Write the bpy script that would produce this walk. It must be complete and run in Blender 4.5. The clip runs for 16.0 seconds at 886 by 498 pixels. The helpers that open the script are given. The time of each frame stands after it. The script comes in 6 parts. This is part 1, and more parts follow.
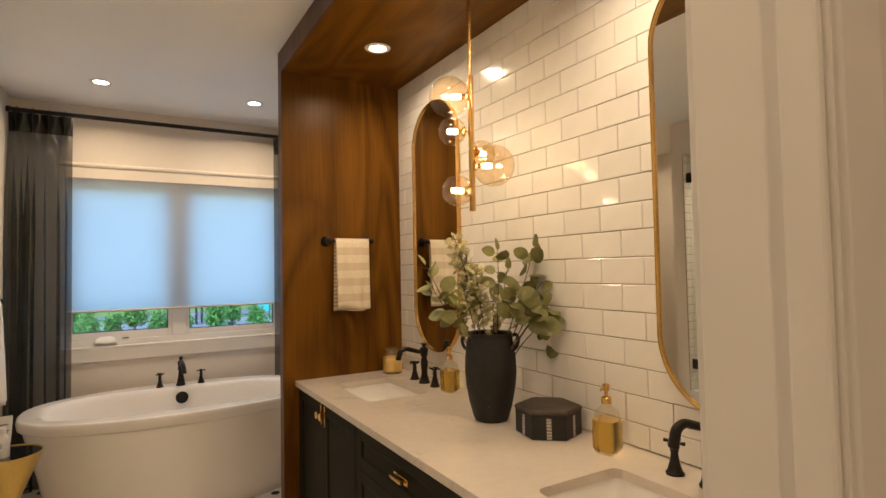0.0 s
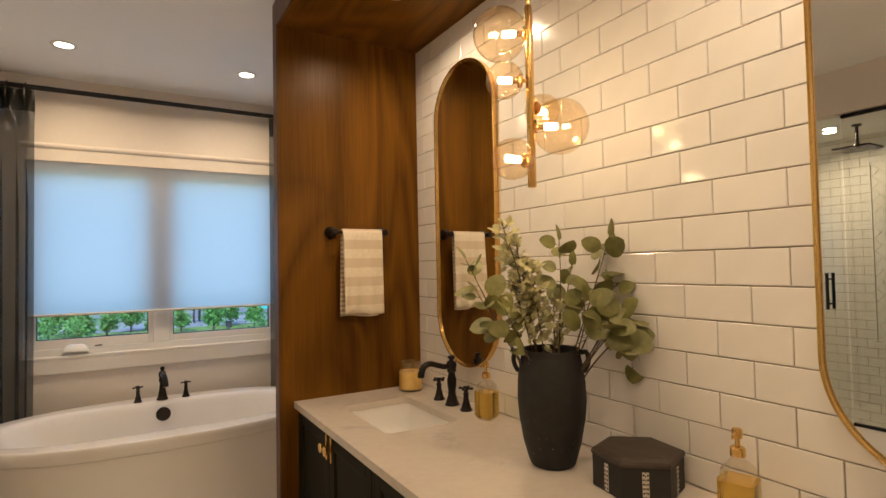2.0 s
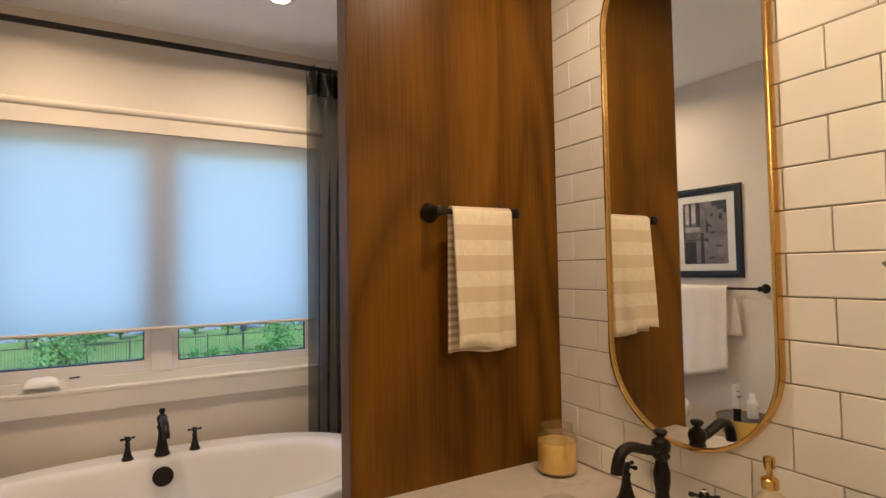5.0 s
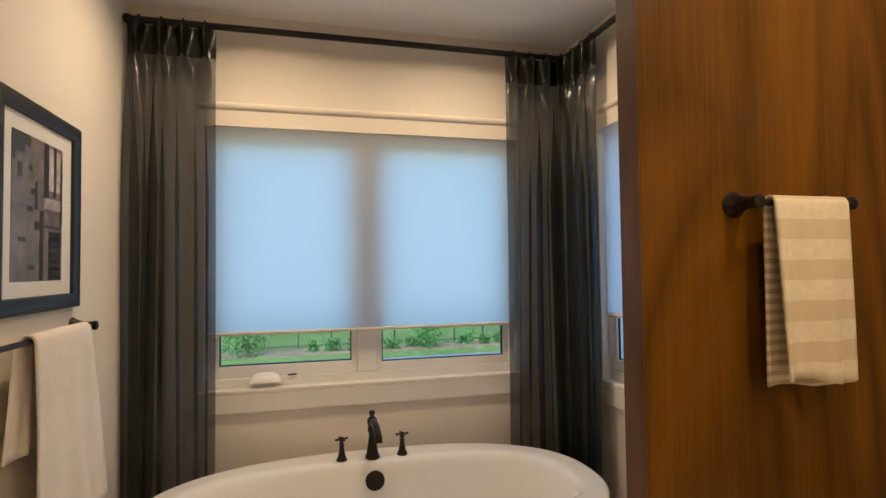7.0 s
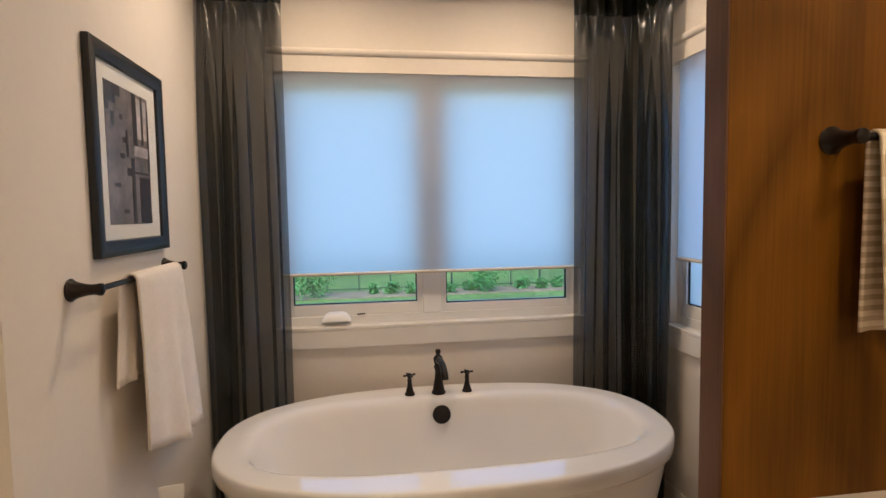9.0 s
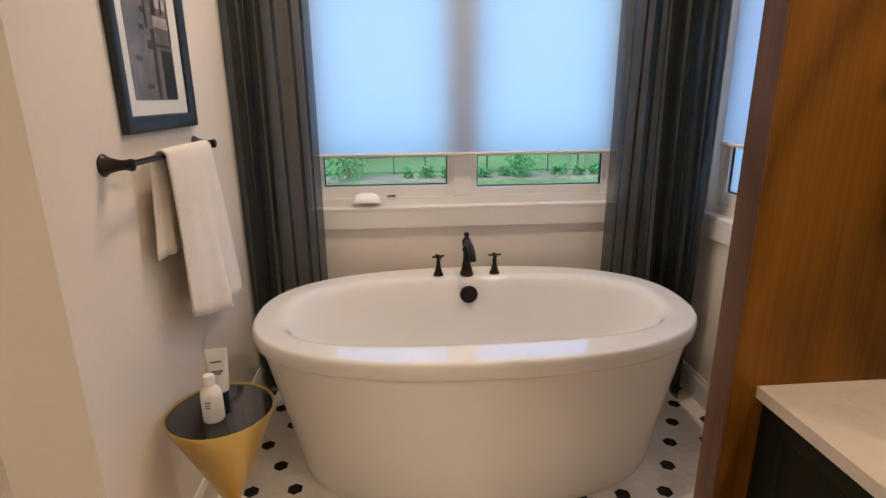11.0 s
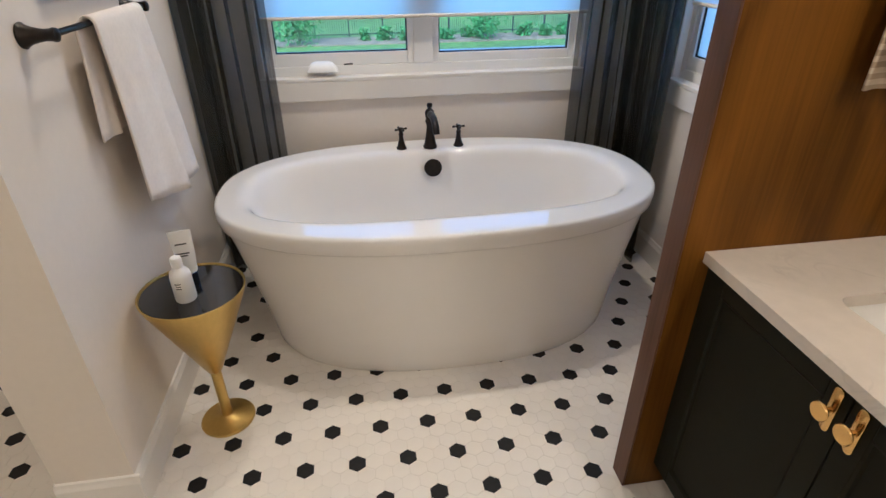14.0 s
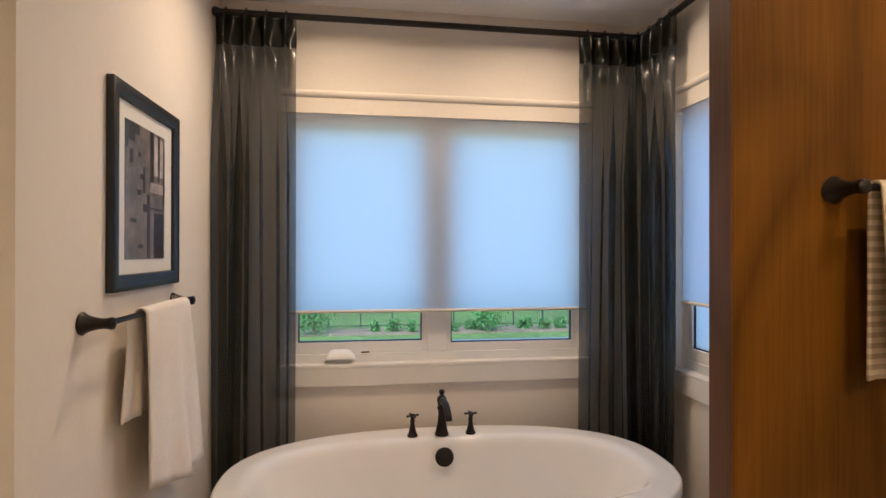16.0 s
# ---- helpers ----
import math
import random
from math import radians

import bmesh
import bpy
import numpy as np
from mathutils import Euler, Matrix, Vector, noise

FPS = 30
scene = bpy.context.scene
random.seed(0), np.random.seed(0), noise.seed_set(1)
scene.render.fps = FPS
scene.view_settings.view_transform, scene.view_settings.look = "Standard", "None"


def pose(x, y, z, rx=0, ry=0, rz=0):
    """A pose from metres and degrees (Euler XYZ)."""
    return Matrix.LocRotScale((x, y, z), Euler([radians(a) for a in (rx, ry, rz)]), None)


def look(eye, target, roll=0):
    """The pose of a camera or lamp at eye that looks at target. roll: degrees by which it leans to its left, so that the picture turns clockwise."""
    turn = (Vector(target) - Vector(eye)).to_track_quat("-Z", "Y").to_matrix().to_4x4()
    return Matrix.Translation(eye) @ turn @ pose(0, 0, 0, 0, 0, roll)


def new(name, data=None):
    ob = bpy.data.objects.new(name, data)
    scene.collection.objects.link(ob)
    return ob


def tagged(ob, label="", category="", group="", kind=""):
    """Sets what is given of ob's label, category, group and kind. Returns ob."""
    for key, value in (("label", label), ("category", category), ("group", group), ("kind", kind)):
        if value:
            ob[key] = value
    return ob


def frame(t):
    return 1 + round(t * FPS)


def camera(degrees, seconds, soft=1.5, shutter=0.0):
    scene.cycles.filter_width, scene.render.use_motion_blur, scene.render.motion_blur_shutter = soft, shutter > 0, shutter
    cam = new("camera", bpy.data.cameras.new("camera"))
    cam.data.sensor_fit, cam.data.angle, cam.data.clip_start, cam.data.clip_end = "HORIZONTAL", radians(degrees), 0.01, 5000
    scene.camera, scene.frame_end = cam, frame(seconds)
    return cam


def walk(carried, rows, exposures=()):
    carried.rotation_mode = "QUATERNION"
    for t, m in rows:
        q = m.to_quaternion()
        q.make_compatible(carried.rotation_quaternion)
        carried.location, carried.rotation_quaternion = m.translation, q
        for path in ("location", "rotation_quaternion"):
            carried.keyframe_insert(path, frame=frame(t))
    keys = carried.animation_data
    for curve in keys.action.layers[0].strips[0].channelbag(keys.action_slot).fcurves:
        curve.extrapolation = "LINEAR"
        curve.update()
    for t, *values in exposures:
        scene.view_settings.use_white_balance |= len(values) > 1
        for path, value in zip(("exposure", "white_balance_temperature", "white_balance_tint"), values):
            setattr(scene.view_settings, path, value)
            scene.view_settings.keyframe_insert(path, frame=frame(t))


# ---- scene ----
cam = camera(79.1, 16.0)
PATH = [
    (0, (0.319, -0.071, 1.569), (1.331, 1.653, 1.642), -1.1),
    (0.5, (0.378, 0.024, 1.573), (1.390, 1.748, 1.643), -1.2),
    (1, (0.415, 0.166, 1.566), (1.429, 1.889, 1.635), -1.2),
    (1.5, (0.443, 0.342, 1.583), (1.457, 2.065, 1.651), -1.2),
    (2, (0.472, 0.498, 1.566), (1.488, 2.220, 1.631), -1.1),
    (2.5, (0.561, 0.717, 1.580), (1.573, 2.441, 1.641), -1.1),
    (3, (0.637, 0.923, 1.579), (1.651, 2.645, 1.637), -1.1),
    (3.2, (0.643, 0.996, 1.581), (1.658, 2.718, 1.631), -1.2),
    (5.3, (0.575, 1.822, 1.576), (1.532, 3.576, 1.656), -0.8),
    (5.5, (0.554, 1.889, 1.580), (1.471, 3.665, 1.652), -0.9),
    (6, (0.482, 1.986, 1.599), (1.253, 3.830, 1.664), -0.8),
    (6.5, (0.370, 2.051, 1.607), (1.018, 3.942, 1.672), -0.8),
    (7, (0.362, 2.099, 1.609), (0.864, 4.034, 1.676), -0.7),
    (7.5, (0.350, 2.110, 1.604), (0.765, 4.065, 1.673), -0.8),
    (8, (0.333, 2.096, 1.603), (0.700, 4.061, 1.659), -0.8),
    (8.5, (0.334, 2.091, 1.599), (0.654, 4.065, 1.582), -0.8),
    (9, (0.319, 2.097, 1.602), (0.613, 4.070, 1.467), -0.9),
    (9.5, (0.331, 2.095, 1.597), (0.580, 4.064, 1.351), -0.7),
    (11.8, (0.364, 2.115, 1.587), (0.503, 3.990, 0.903), -0.5),
    (12, (0.369, 2.110, 1.596), (0.553, 3.970, 0.884), -0.6),
    (12.5, (0.340, 2.107, 1.601), (0.671, 3.921, 0.826), -0.4),
    (13, (0.358, 2.112, 1.598), (0.687, 3.900, 0.765), -0.3),
    (13.5, (0.351, 2.113, 1.602), (0.638, 3.863, 0.677), -0.2),
    (14, (0.346, 2.117, 1.604), (0.605, 3.832, 0.609), -0.4),
    (14.5, (0.351, 2.124, 1.601), (0.596, 3.865, 0.648), -0.1),
    (15, (0.323, 2.105, 1.607), (0.594, 3.958, 0.904), 0.2),
    (15.5, (0.316, 2.090, 1.627), (0.599, 4.037, 1.256), 0.2),
    (16, (0.299, 2.080, 1.609), (0.585, 4.059, 1.616), 0.1),
]
walk(cam, [(t, look(eye, target, roll)) for t, eye, target, roll in PATH], [
    (0.0, 1.58, 5320, 8), (3.0, 1.46, 5400, 10), (5.5, 1.64, 5340, 11), (6.4, 1.48, 5680, 12), (7.0, 1.45, 5500, 8), (9.0, 1.50, 5200, 12), (12.0, 1.8, 4820, 12), (14.0, 1.84, 4350, 7), (15.0, 1.84, 4320, 6),
    (16.0, 1.56, 5180, 13)])

# ---- world, sun, exposure ----
world = bpy.data.worlds.new("overcast_sky")
scene.world = world
world.use_nodes = True
wn = world.node_tree
sky = wn.nodes.new("ShaderNodeTexSky")
sky.sky_type, sky.sun_disc = "NISHITA", False
sky.sun_elevation, sky.sun_rotation = radians(48), radians(200)
wn.links.new(sky.outputs[0], wn.nodes["Background"].inputs[0])
wn.nodes["Background"].inputs[1].default_value = 0.15
sun = new("sun", bpy.data.lights.new("sun", "SUN"))
sun.data.energy, sun.data.angle, sun.data.color = 1.5, radians(15), (1.0, 0.96, 0.9)
sun.matrix_world = look((0, 0, 0), (-math.sin(radians(200)) * 0.67, -math.cos(radians(200)) * 0.67, -0.74))

WARM = (1.0, 0.665, 0.35)


def disc_lamp(name, place, watts, size, spread, colour=WARM):
    lamp = new(name, bpy.data.lights.new(name, "AREA"))
    lamp.data.shape, lamp.data.size, lamp.data.energy = "DISK", size, watts
    lamp.data.spread, lamp.data.color = radians(spread), colour
    lamp.matrix_world = Matrix.Translation(place)
    return lamp


CEIL, SOFFIT = 2.920, 2.790
# last three cans: unseen, added to brighten hall, near room and closet side
CANS = [(0.152, 4.323, CEIL, 3.9), (1.187, 4.346, CEIL, 3.9), (1.502, 2.613, SOFFIT, 3.0), (1.50, 1.02, SOFFIT, 3.0), (-1.7, 2.65, 2.62, 3.8), (0.3, -0.9, CEIL, 4.5), (0.1, 0.95, CEIL, 3.5), (-1.45, 4.05, CEIL, 3.0)]
for cx, cy, cz, cw in CANS:
    disc_lamp("can_lamp", (cx, cy, cz - 0.012), cw, 0.09, 160)

# area lamps added in the two window openings, boosting sky light behind the blinds
for wx, wy, turn, wide, watts in ((0.71, 5.138, 0, 1.58, 0.9), (2.038, 4.095, -90, 0.98, 0.70)):
    lamp = new("added_blind_backlight", bpy.data.lights.new("added_blind_backlight", "AREA"))
    lamp.data.shape, lamp.data.size, lamp.data.size_y, lamp.data.energy = "RECTANGLE", wide, 0.94, watts
    lamp.data.color = (0.86, 0.91, 1.0)
    lamp.matrix_world = pose(wx, wy, 1.81, 0, 0, turn) @ pose(0, 0, 0, -90, 0, 0)

# ---- materials ----


def material(name, colour, rough=0.5, metal=0.0, grain=0.0, scale=20.0, bump=0.0, bump_scale=200.0, mottle=0.0, mottle_scale=3.0,
             stretch=(1, 1, 1), per_object=0.0, coat=0.0, spec=0.5):
    m = bpy.data.materials.new(name)
    m.use_nodes = True
    t = m.node_tree
    b = t.nodes["Principled BSDF"]
    b.inputs["Roughness"].default_value, b.inputs["Metallic"].default_value = rough, metal
    b.inputs["Coat Weight"].default_value, b.inputs["Specular IOR Level"].default_value = coat, spec
    b.inputs["Coat Roughness"].default_value = 0.08
    co = t.nodes.new("ShaderNodeTexCoord")
    mp = t.nodes.new("ShaderNodeMapping")
    mp.inputs["Scale"].default_value = stretch
    t.links.new(co.outputs["Object"], mp.inputs[0])
    val = None
    for amount, sc, detail in ((grain, scale, 6), (mottle, mottle_scale, 3)):
        if not amount:
            continue
        nz = t.nodes.new("ShaderNodeTexNoise")
        nz.inputs["Scale"].default_value, nz.inputs["Detail"].default_value = sc, detail
        t.links.new(mp.outputs[0], nz.inputs[0])
        rg = t.nodes.new("ShaderNodeMapRange")
        rg.inputs["From Min"].default_value, rg.inputs["From Max"].default_value = 0.3, 0.7
        rg.inputs["To Min"].default_value, rg.inputs["To Max"].default_value = 1 - amount, 1 + amount
        t.links.new(nz.outputs[0], rg.inputs[0])
        if val is None:
            val = rg.outputs[0]
        else:
            mu = t.nodes.new("ShaderNodeMath")
            mu.operation = "MULTIPLY"
            t.links.new(val, mu.inputs[0])
            t.links.new(rg.outputs[0], mu.inputs[1])
            val = mu.outputs[0]
    if per_object:
        oi = t.nodes.new("ShaderNodeObjectInfo")
        rg = t.nodes.new("ShaderNodeMapRange")
        rg.inputs["To Min"].default_value, rg.inputs["To Max"].default_value = 1 - per_object, 1 + per_object
        t.links.new(oi.outputs["Random"], rg.inputs[0])
        if val is None:
            val = rg.outputs[0]
        else:
            mu = t.nodes.new("ShaderNodeMath")
            mu.operation = "MULTIPLY"
            t.links.new(val, mu.inputs[0])
            t.links.new(rg.outputs[0], mu.inputs[1])
            val = mu.outputs[0]
    if val is None:
        b.inputs["Base Color"].default_value = (*colour, 1)
    else:
        mx = t.nodes.new("ShaderNodeVectorMath")
        mx.operation = "SCALE"
        mx.inputs[0].default_value = colour
        t.links.new(val, mx.inputs["Scale"])
        t.links.new(mx.outputs[0], b.inputs["Base Color"])
    if bump:
        nz = t.nodes.new("ShaderNodeTexNoise")
        nz.inputs["Scale"].default_value, nz.inputs["Detail"].default_value = bump_scale, 4
        t.links.new(mp.outputs[0], nz.inputs[0])
        bp = t.nodes.new("ShaderNodeBump")
        bp.inputs["Strength"].default_value, bp.inputs["Distance"].default_value = bump, 0.002
        t.links.new(nz.outputs[0], bp.inputs["Height"])
        t.links.new(bp.outputs[0], b.inputs["Normal"])
    return m


def emitter(name, colour, strength):
    m = bpy.data.materials.new(name)
    m.use_nodes = True
    t = m.node_tree
    e = t.nodes.new("ShaderNodeEmission")
    e.inputs[0].default_value, e.inputs[1].default_value = (*colour, 1), strength
    t.links.new(e.outputs[0], t.nodes["Material Output"].inputs[0])
    return m


def glass(name, colour, rough=0.0, ior=1.45, thin=True, tint=1.0, gloss=0.09, rim=0.6):
    """Thin glass: clear transmission with a Fresnel gloss; thick glass: refraction."""
    m = bpy.data.materials.new(name)
    m.use_nodes = True
    t = m.node_tree
    out = t.nodes["Material Output"]
    if not thin:
        b = t.nodes["Principled BSDF"]
        b.inputs["Base Color"].default_value, b.inputs["Roughness"].default_value = (*colour, 1), rough
        b.inputs["Transmission Weight"].default_value, b.inputs["IOR"].default_value = 1.0, ior
        return m
    tr = t.nodes.new("ShaderNodeBsdfTransparent")
    tr.inputs[0].default_value = (*colour, 1)
    gl = t.nodes.new("ShaderNodeBsdfGlossy")
    gl.inputs["Roughness"].default_value = 0.02
    lw = t.nodes.new("ShaderNodeLayerWeight")
    lw.inputs[0].default_value = 0.5
    po = t.nodes.new("ShaderNodeMath")
    po.operation, po.inputs[1].default_value = "POWER", 4.0
    t.links.new(lw.outputs["Facing"], po.inputs[0])
    fr = t.nodes.new("ShaderNodeMath")
    fr.operation, fr.inputs[1].default_value, fr.inputs[2].default_value = "MULTIPLY_ADD", rim, gloss * 0.5
    t.links.new(po.outputs[0], fr.inputs[0])
    mix = t.nodes.new("ShaderNodeMixShader")
    t.links.new(fr.outputs[0], mix.inputs[0])
    t.links.new(tr.outputs[0], mix.inputs[1])
    t.links.new(gl.outputs[0], mix.inputs[2])
    t.links.new(mix.outputs[0], out.inputs[0])
    return m


def cloth_through(name, colour, through_colour, translucent, clear=0.0, rough=0.6, sheen=0.0, gloss=0.5, weave=600.0):
    """Cloth that lets light pass: diffuse front, translucent back, and open gaps between the threads."""
    m = bpy.data.materials.new(name)
    m.use_nodes = True
    t = m.node_tree
    out = t.nodes["Material Output"]
    b = t.nodes["Principled BSDF"]
    b.inputs["Roughness"].default_value = rough
    b.inputs["Sheen Weight"].default_value = sheen
    b.inputs["Specular IOR Level"].default_value = gloss
    co = t.nodes.new("ShaderNodeTexCoord")
    nz = t.nodes.new("ShaderNodeTexNoise")
    nz.inputs["Scale"].default_value, nz.inputs["Detail"].default_value = 9.0, 5
    t.links.new(co.outputs["Object"], nz.inputs[0])
    rg = t.nodes.new("ShaderNodeMapRange")
    rg.inputs["To Min"].default_value, rg.inputs["To Max"].default_value = 0.93, 1.07
    t.links.new(nz.outputs[0], rg.inputs[0])
    mx = t.nodes.new("ShaderNodeVectorMath")
    mx.operation = "SCALE"
    mx.inputs[0].default_value = colour
    t.links.new(rg.outputs[0], mx.inputs["Scale"])
    t.links.new(mx.outputs[0], b.inputs["Base Color"])
    wv = t.nodes.new("ShaderNodeTexNoise")
    wv.inputs["Scale"].default_value = weave
    t.links.new(co.outputs["Object"], wv.inputs[0])
    bp = t.nodes.new("ShaderNodeBump")
    bp.inputs["Strength"].default_value, bp.inputs["Distance"].default_value = 0.15, 0.001
    t.links.new(wv.outputs[0], bp.inputs["Height"])
    t.links.new(bp.outputs[0], b.inputs["Normal"])
    tl = t.nodes.new("ShaderNodeBsdfTranslucent")
    tl.inputs[0].default_value = (*through_colour, 1)
    mix = t.nodes.new("ShaderNodeMixShader")
    mix.inputs[0].default_value = translucent
    t.links.new(b.outputs[0], mix.inputs[1])
    t.links.new(tl.outputs[0], mix.inputs[2])
    last = mix
    if clear:
        tr = t.nodes.new("ShaderNodeBsdfTransparent")
        mix2 = t.nodes.new("ShaderNodeMixShader")
        mix2.inputs[0].default_value = clear
        t.links.new(mix.outputs[0], mix2.inputs[1])
        t.links.new(tr.outputs[0], mix2.inputs[2])
        last = mix2
    t.links.new(last.outputs[0], out.inputs[0])
    return m


def walnut(name, dark, light, rough, axis="z"):
    """Flat-cut stained wood: long cathedral grain along one axis, fine pores."""
    m = bpy.data.materials.new(name)
    m.use_nodes = True
    t = m.node_tree
    b = t.nodes["Principled BSDF"]
    b.inputs["Roughness"].default_value = rough
    b.inputs["Specular IOR Level"].default_value = 0.14
    co = t.nodes.new("ShaderNodeTexCoord")
    mp = t.nodes.new("ShaderNodeMapping")
    mp.inputs["Scale"].default_value = {"z": (1, 1, 0.30), "y": (1, 0.30, 1)}[axis]
    t.links.new(co.outputs["Object"], mp.inputs[0])
    n1 = t.nodes.new("ShaderNodeTexNoise")
    n1.inputs["Scale"].default_value, n1.inputs["Detail"].default_value, n1.inputs["Distortion"].default_value = 2.1, 1.2, 0.7
    t.links.new(mp.outputs[0], n1.inputs[0])
    mu = t.nodes.new("ShaderNodeMath")
    mu.operation, mu.inputs[1].default_value = "MULTIPLY", 7.5
    t.links.new(n1.outputs[0], mu.inputs[0])
    fr = t.nodes.new("ShaderNodeMath")
    fr.operation = "PINGPONG"
    fr.inputs[1].default_value = 0.5
    t.links.new(mu.outputs[0], fr.inputs[0])
    mp2 = t.nodes.new("ShaderNodeMapping")
    mp2.inputs["Scale"].default_value = {"z": (1, 1, 0.03), "y": (1, 0.03, 1)}[axis]
    t.links.new(co.outputs["Object"], mp2.inputs[0])
    n2 = t.nodes.new("ShaderNodeTexNoise")
    n2.inputs["Scale"].default_value, n2.inputs["Detail"].default_value = 120, 5
    t.links.new(mp2.outputs[0], n2.inputs[0])
    n3 = t.nodes.new("ShaderNodeTexNoise")
    n3.inputs["Scale"].default_value, n3.inputs["Detail"].default_value = 11, 2
    t.links.new(mp2.outputs[0], n3.inputs[0])
    ad = t.nodes.new("ShaderNodeMath")
    ad.operation, ad.inputs[1].default_value = "MULTIPLY_ADD", 0.4
    t.links.new(n2.outputs[0], ad.inputs[0])
    sc = t.nodes.new("ShaderNodeMath")
    sc.operation, sc.inputs[1].default_value = "MULTIPLY", 0.62
    t.links.new(fr.outputs[0], sc.inputs[0])
    ad3 = t.nodes.new("ShaderNodeMath")
    ad3.operation, ad3.inputs[1].default_value = "MULTIPLY_ADD", 0.34
    t.links.new(n3.outputs[0], ad3.inputs[0])
    t.links.new(sc.outputs[0], ad3.inputs[2])
    t.links.new(ad3.outputs[0], ad.inputs[2])
    rp = t.nodes.new("ShaderNodeValToRGB")
    rp.color_ramp.elements[0].position, rp.color_ramp.elements[0].color = 0.32, (*dark, 1)
    rp.color_ramp.elements[1].position, rp.color_ramp.elements[1].color = 0.86, (*light, 1)
    t.links.new(ad.outputs[0], rp.inputs[0])
    t.links.new(rp.outputs[0], b.inputs["Base Color"])
    bp = t.nodes.new("ShaderNodeBump")
    bp.inputs["Strength"].default_value, bp.inputs["Distance"].default_value = 0.12, 0.001
    t.links.new(n2.outputs[0], bp.inputs["Height"])
    t.links.new(bp.outputs[0], b.inputs["Normal"])
    return m


def striped(name, a, b_, period, share, axis=2, offset=0.0):
    """Woven cloth with bands of two colours across one axis."""
    m = material(name, a, 0.9, grain=0.06, scale=60, bump=0.5, bump_scale=900)
    t = m.node_tree
    pr = t.nodes["Principled BSDF"]
    old = pr.inputs["Base Color"].links[0].from_socket
    co = t.nodes.new("ShaderNodeTexCoord")
    sp = t.nodes.new("ShaderNodeSeparateXYZ")
    t.links.new(co.outputs["Object"], sp.inputs[0])
    ma = t.nodes.new("ShaderNodeMath")
    ma.operation, ma.inputs[1].default_value = "ADD", offset
    t.links.new(sp.outputs[axis], ma.inputs[0])
    dv = t.nodes.new("ShaderNodeMath")
    dv.operation, dv.inputs[1].default_value = "DIVIDE", period
    t.links.new(ma.outputs[0], dv.inputs[0])
    fr = t.nodes.new("ShaderNodeMath")
    fr.operation = "FRACT"
    t.links.new(dv.outputs[0], fr.inputs[0])
    lt = t.nodes.new("ShaderNodeMath")
    lt.operation, lt.inputs[1].default_value = "LESS_THAN", share
    t.links.new(fr.outputs[0], lt.inputs[0])
    mx = t.nodes.new("ShaderNodeMix")
    mx.data_type = "RGBA"
    t.links.new(lt.outputs[0], mx.inputs[0])
    t.links.new(old, mx.inputs[6])
    mx.inputs[7].default_value = (*b_, 1)
    t.links.new(mx.outputs[2], pr.inputs["Base Color"])
    return m


def veined(name, ground, vein):
    """Polished stone with a few short smoky marks."""
    m = material(name, ground, 0.22, mottle=0.03, mottle_scale=4, grain=0.03, scale=30)
    t = m.node_tree
    pr = t.nodes["Principled BSDF"]
    old = pr.inputs["Base Color"].links[0].from_socket
    co = t.nodes.new("ShaderNodeTexCoord")
    thin = t.nodes.new("ShaderNodeTexNoise")
    thin.inputs["Scale"].default_value, thin.inputs["Detail"].default_value, thin.inputs["Distortion"].default_value = 7.0, 5, 1.2
    t.links.new(co.outputs["Object"], thin.inputs[0])
    line = t.nodes.new("ShaderNodeMapRange")
    line.inputs["From Min"].default_value, line.inputs["From Max"].default_value = 0.0, 0.035
    line.inputs["To Min"].default_value, line.inputs["To Max"].default_value = 1.0, 0.0
    away = t.nodes.new("ShaderNodeMath")
    away.operation, away.inputs[1].default_value = "SUBTRACT", 0.5
    t.links.new(thin.outputs[0], away.inputs[0])
    size = t.nodes.new("ShaderNodeMath")
    size.operation = "ABSOLUTE"
    t.links.new(away.outputs[0], size.inputs[0])
    t.links.new(size.outputs[0], line.inputs[0])
    where = t.nodes.new("ShaderNodeTexNoise")
    where.inputs["Scale"].default_value, where.inputs["Detail"].default_value = 3.2, 1
    t.links.new(co.outputs["Object"], where.inputs[0])
    few = t.nodes.new("ShaderNodeMapRange")
    few.inputs["From Min"].default_value, few.inputs["From Max"].default_value = 0.58, 0.72
    few.inputs["To Min"].default_value, few.inputs["To Max"].default_value = 0.0, 0.6
    t.links.new(where.outputs[0], few.inputs[0])
    both = t.nodes.new("ShaderNodeMath")
    both.operation = "MULTIPLY"
    t.links.new(line.outputs[0], both.inputs[0])
    t.links.new(few.outputs[0], both.inputs[1])
    mx = t.nodes.new("ShaderNodeMix")
    mx.data_type = "RGBA"
    t.links.new(both.outputs[0], mx.inputs[0])
    t.links.new(old, mx.inputs[6])
    mx.inputs[7].default_value = (*vein, 1)
    t.links.new(mx.outputs[2], pr.inputs["Base Color"])
    return m


WALL = material("wall_paint", (0.74, 0.68, 0.60), 0.9, spec=0.12, mottle=0.025, mottle_scale=1.5, grain=0.012, scale=40, bump=0.12, bump_scale=260)
CEILING = material("ceiling_paint", (0.87, 0.86, 0.84), 0.92, spec=0.12, mottle=0.02, mottle_scale=1.2, bump=0.15, bump_scale=220)
TRIM = material("trim_paint", (0.76, 0.73, 0.68), 0.35, mottle=0.02, mottle_scale=6, bump=0.03, bump_scale=60)
VINYL = material("window_vinyl", (0.8, 0.8, 0.79), 0.35, mottle=0.015, mottle_scale=8)
WOOD = walnut("walnut_veneer", (0.086, 0.0345, 0.0015), (0.222, 0.092, 0.0035), 0.36)
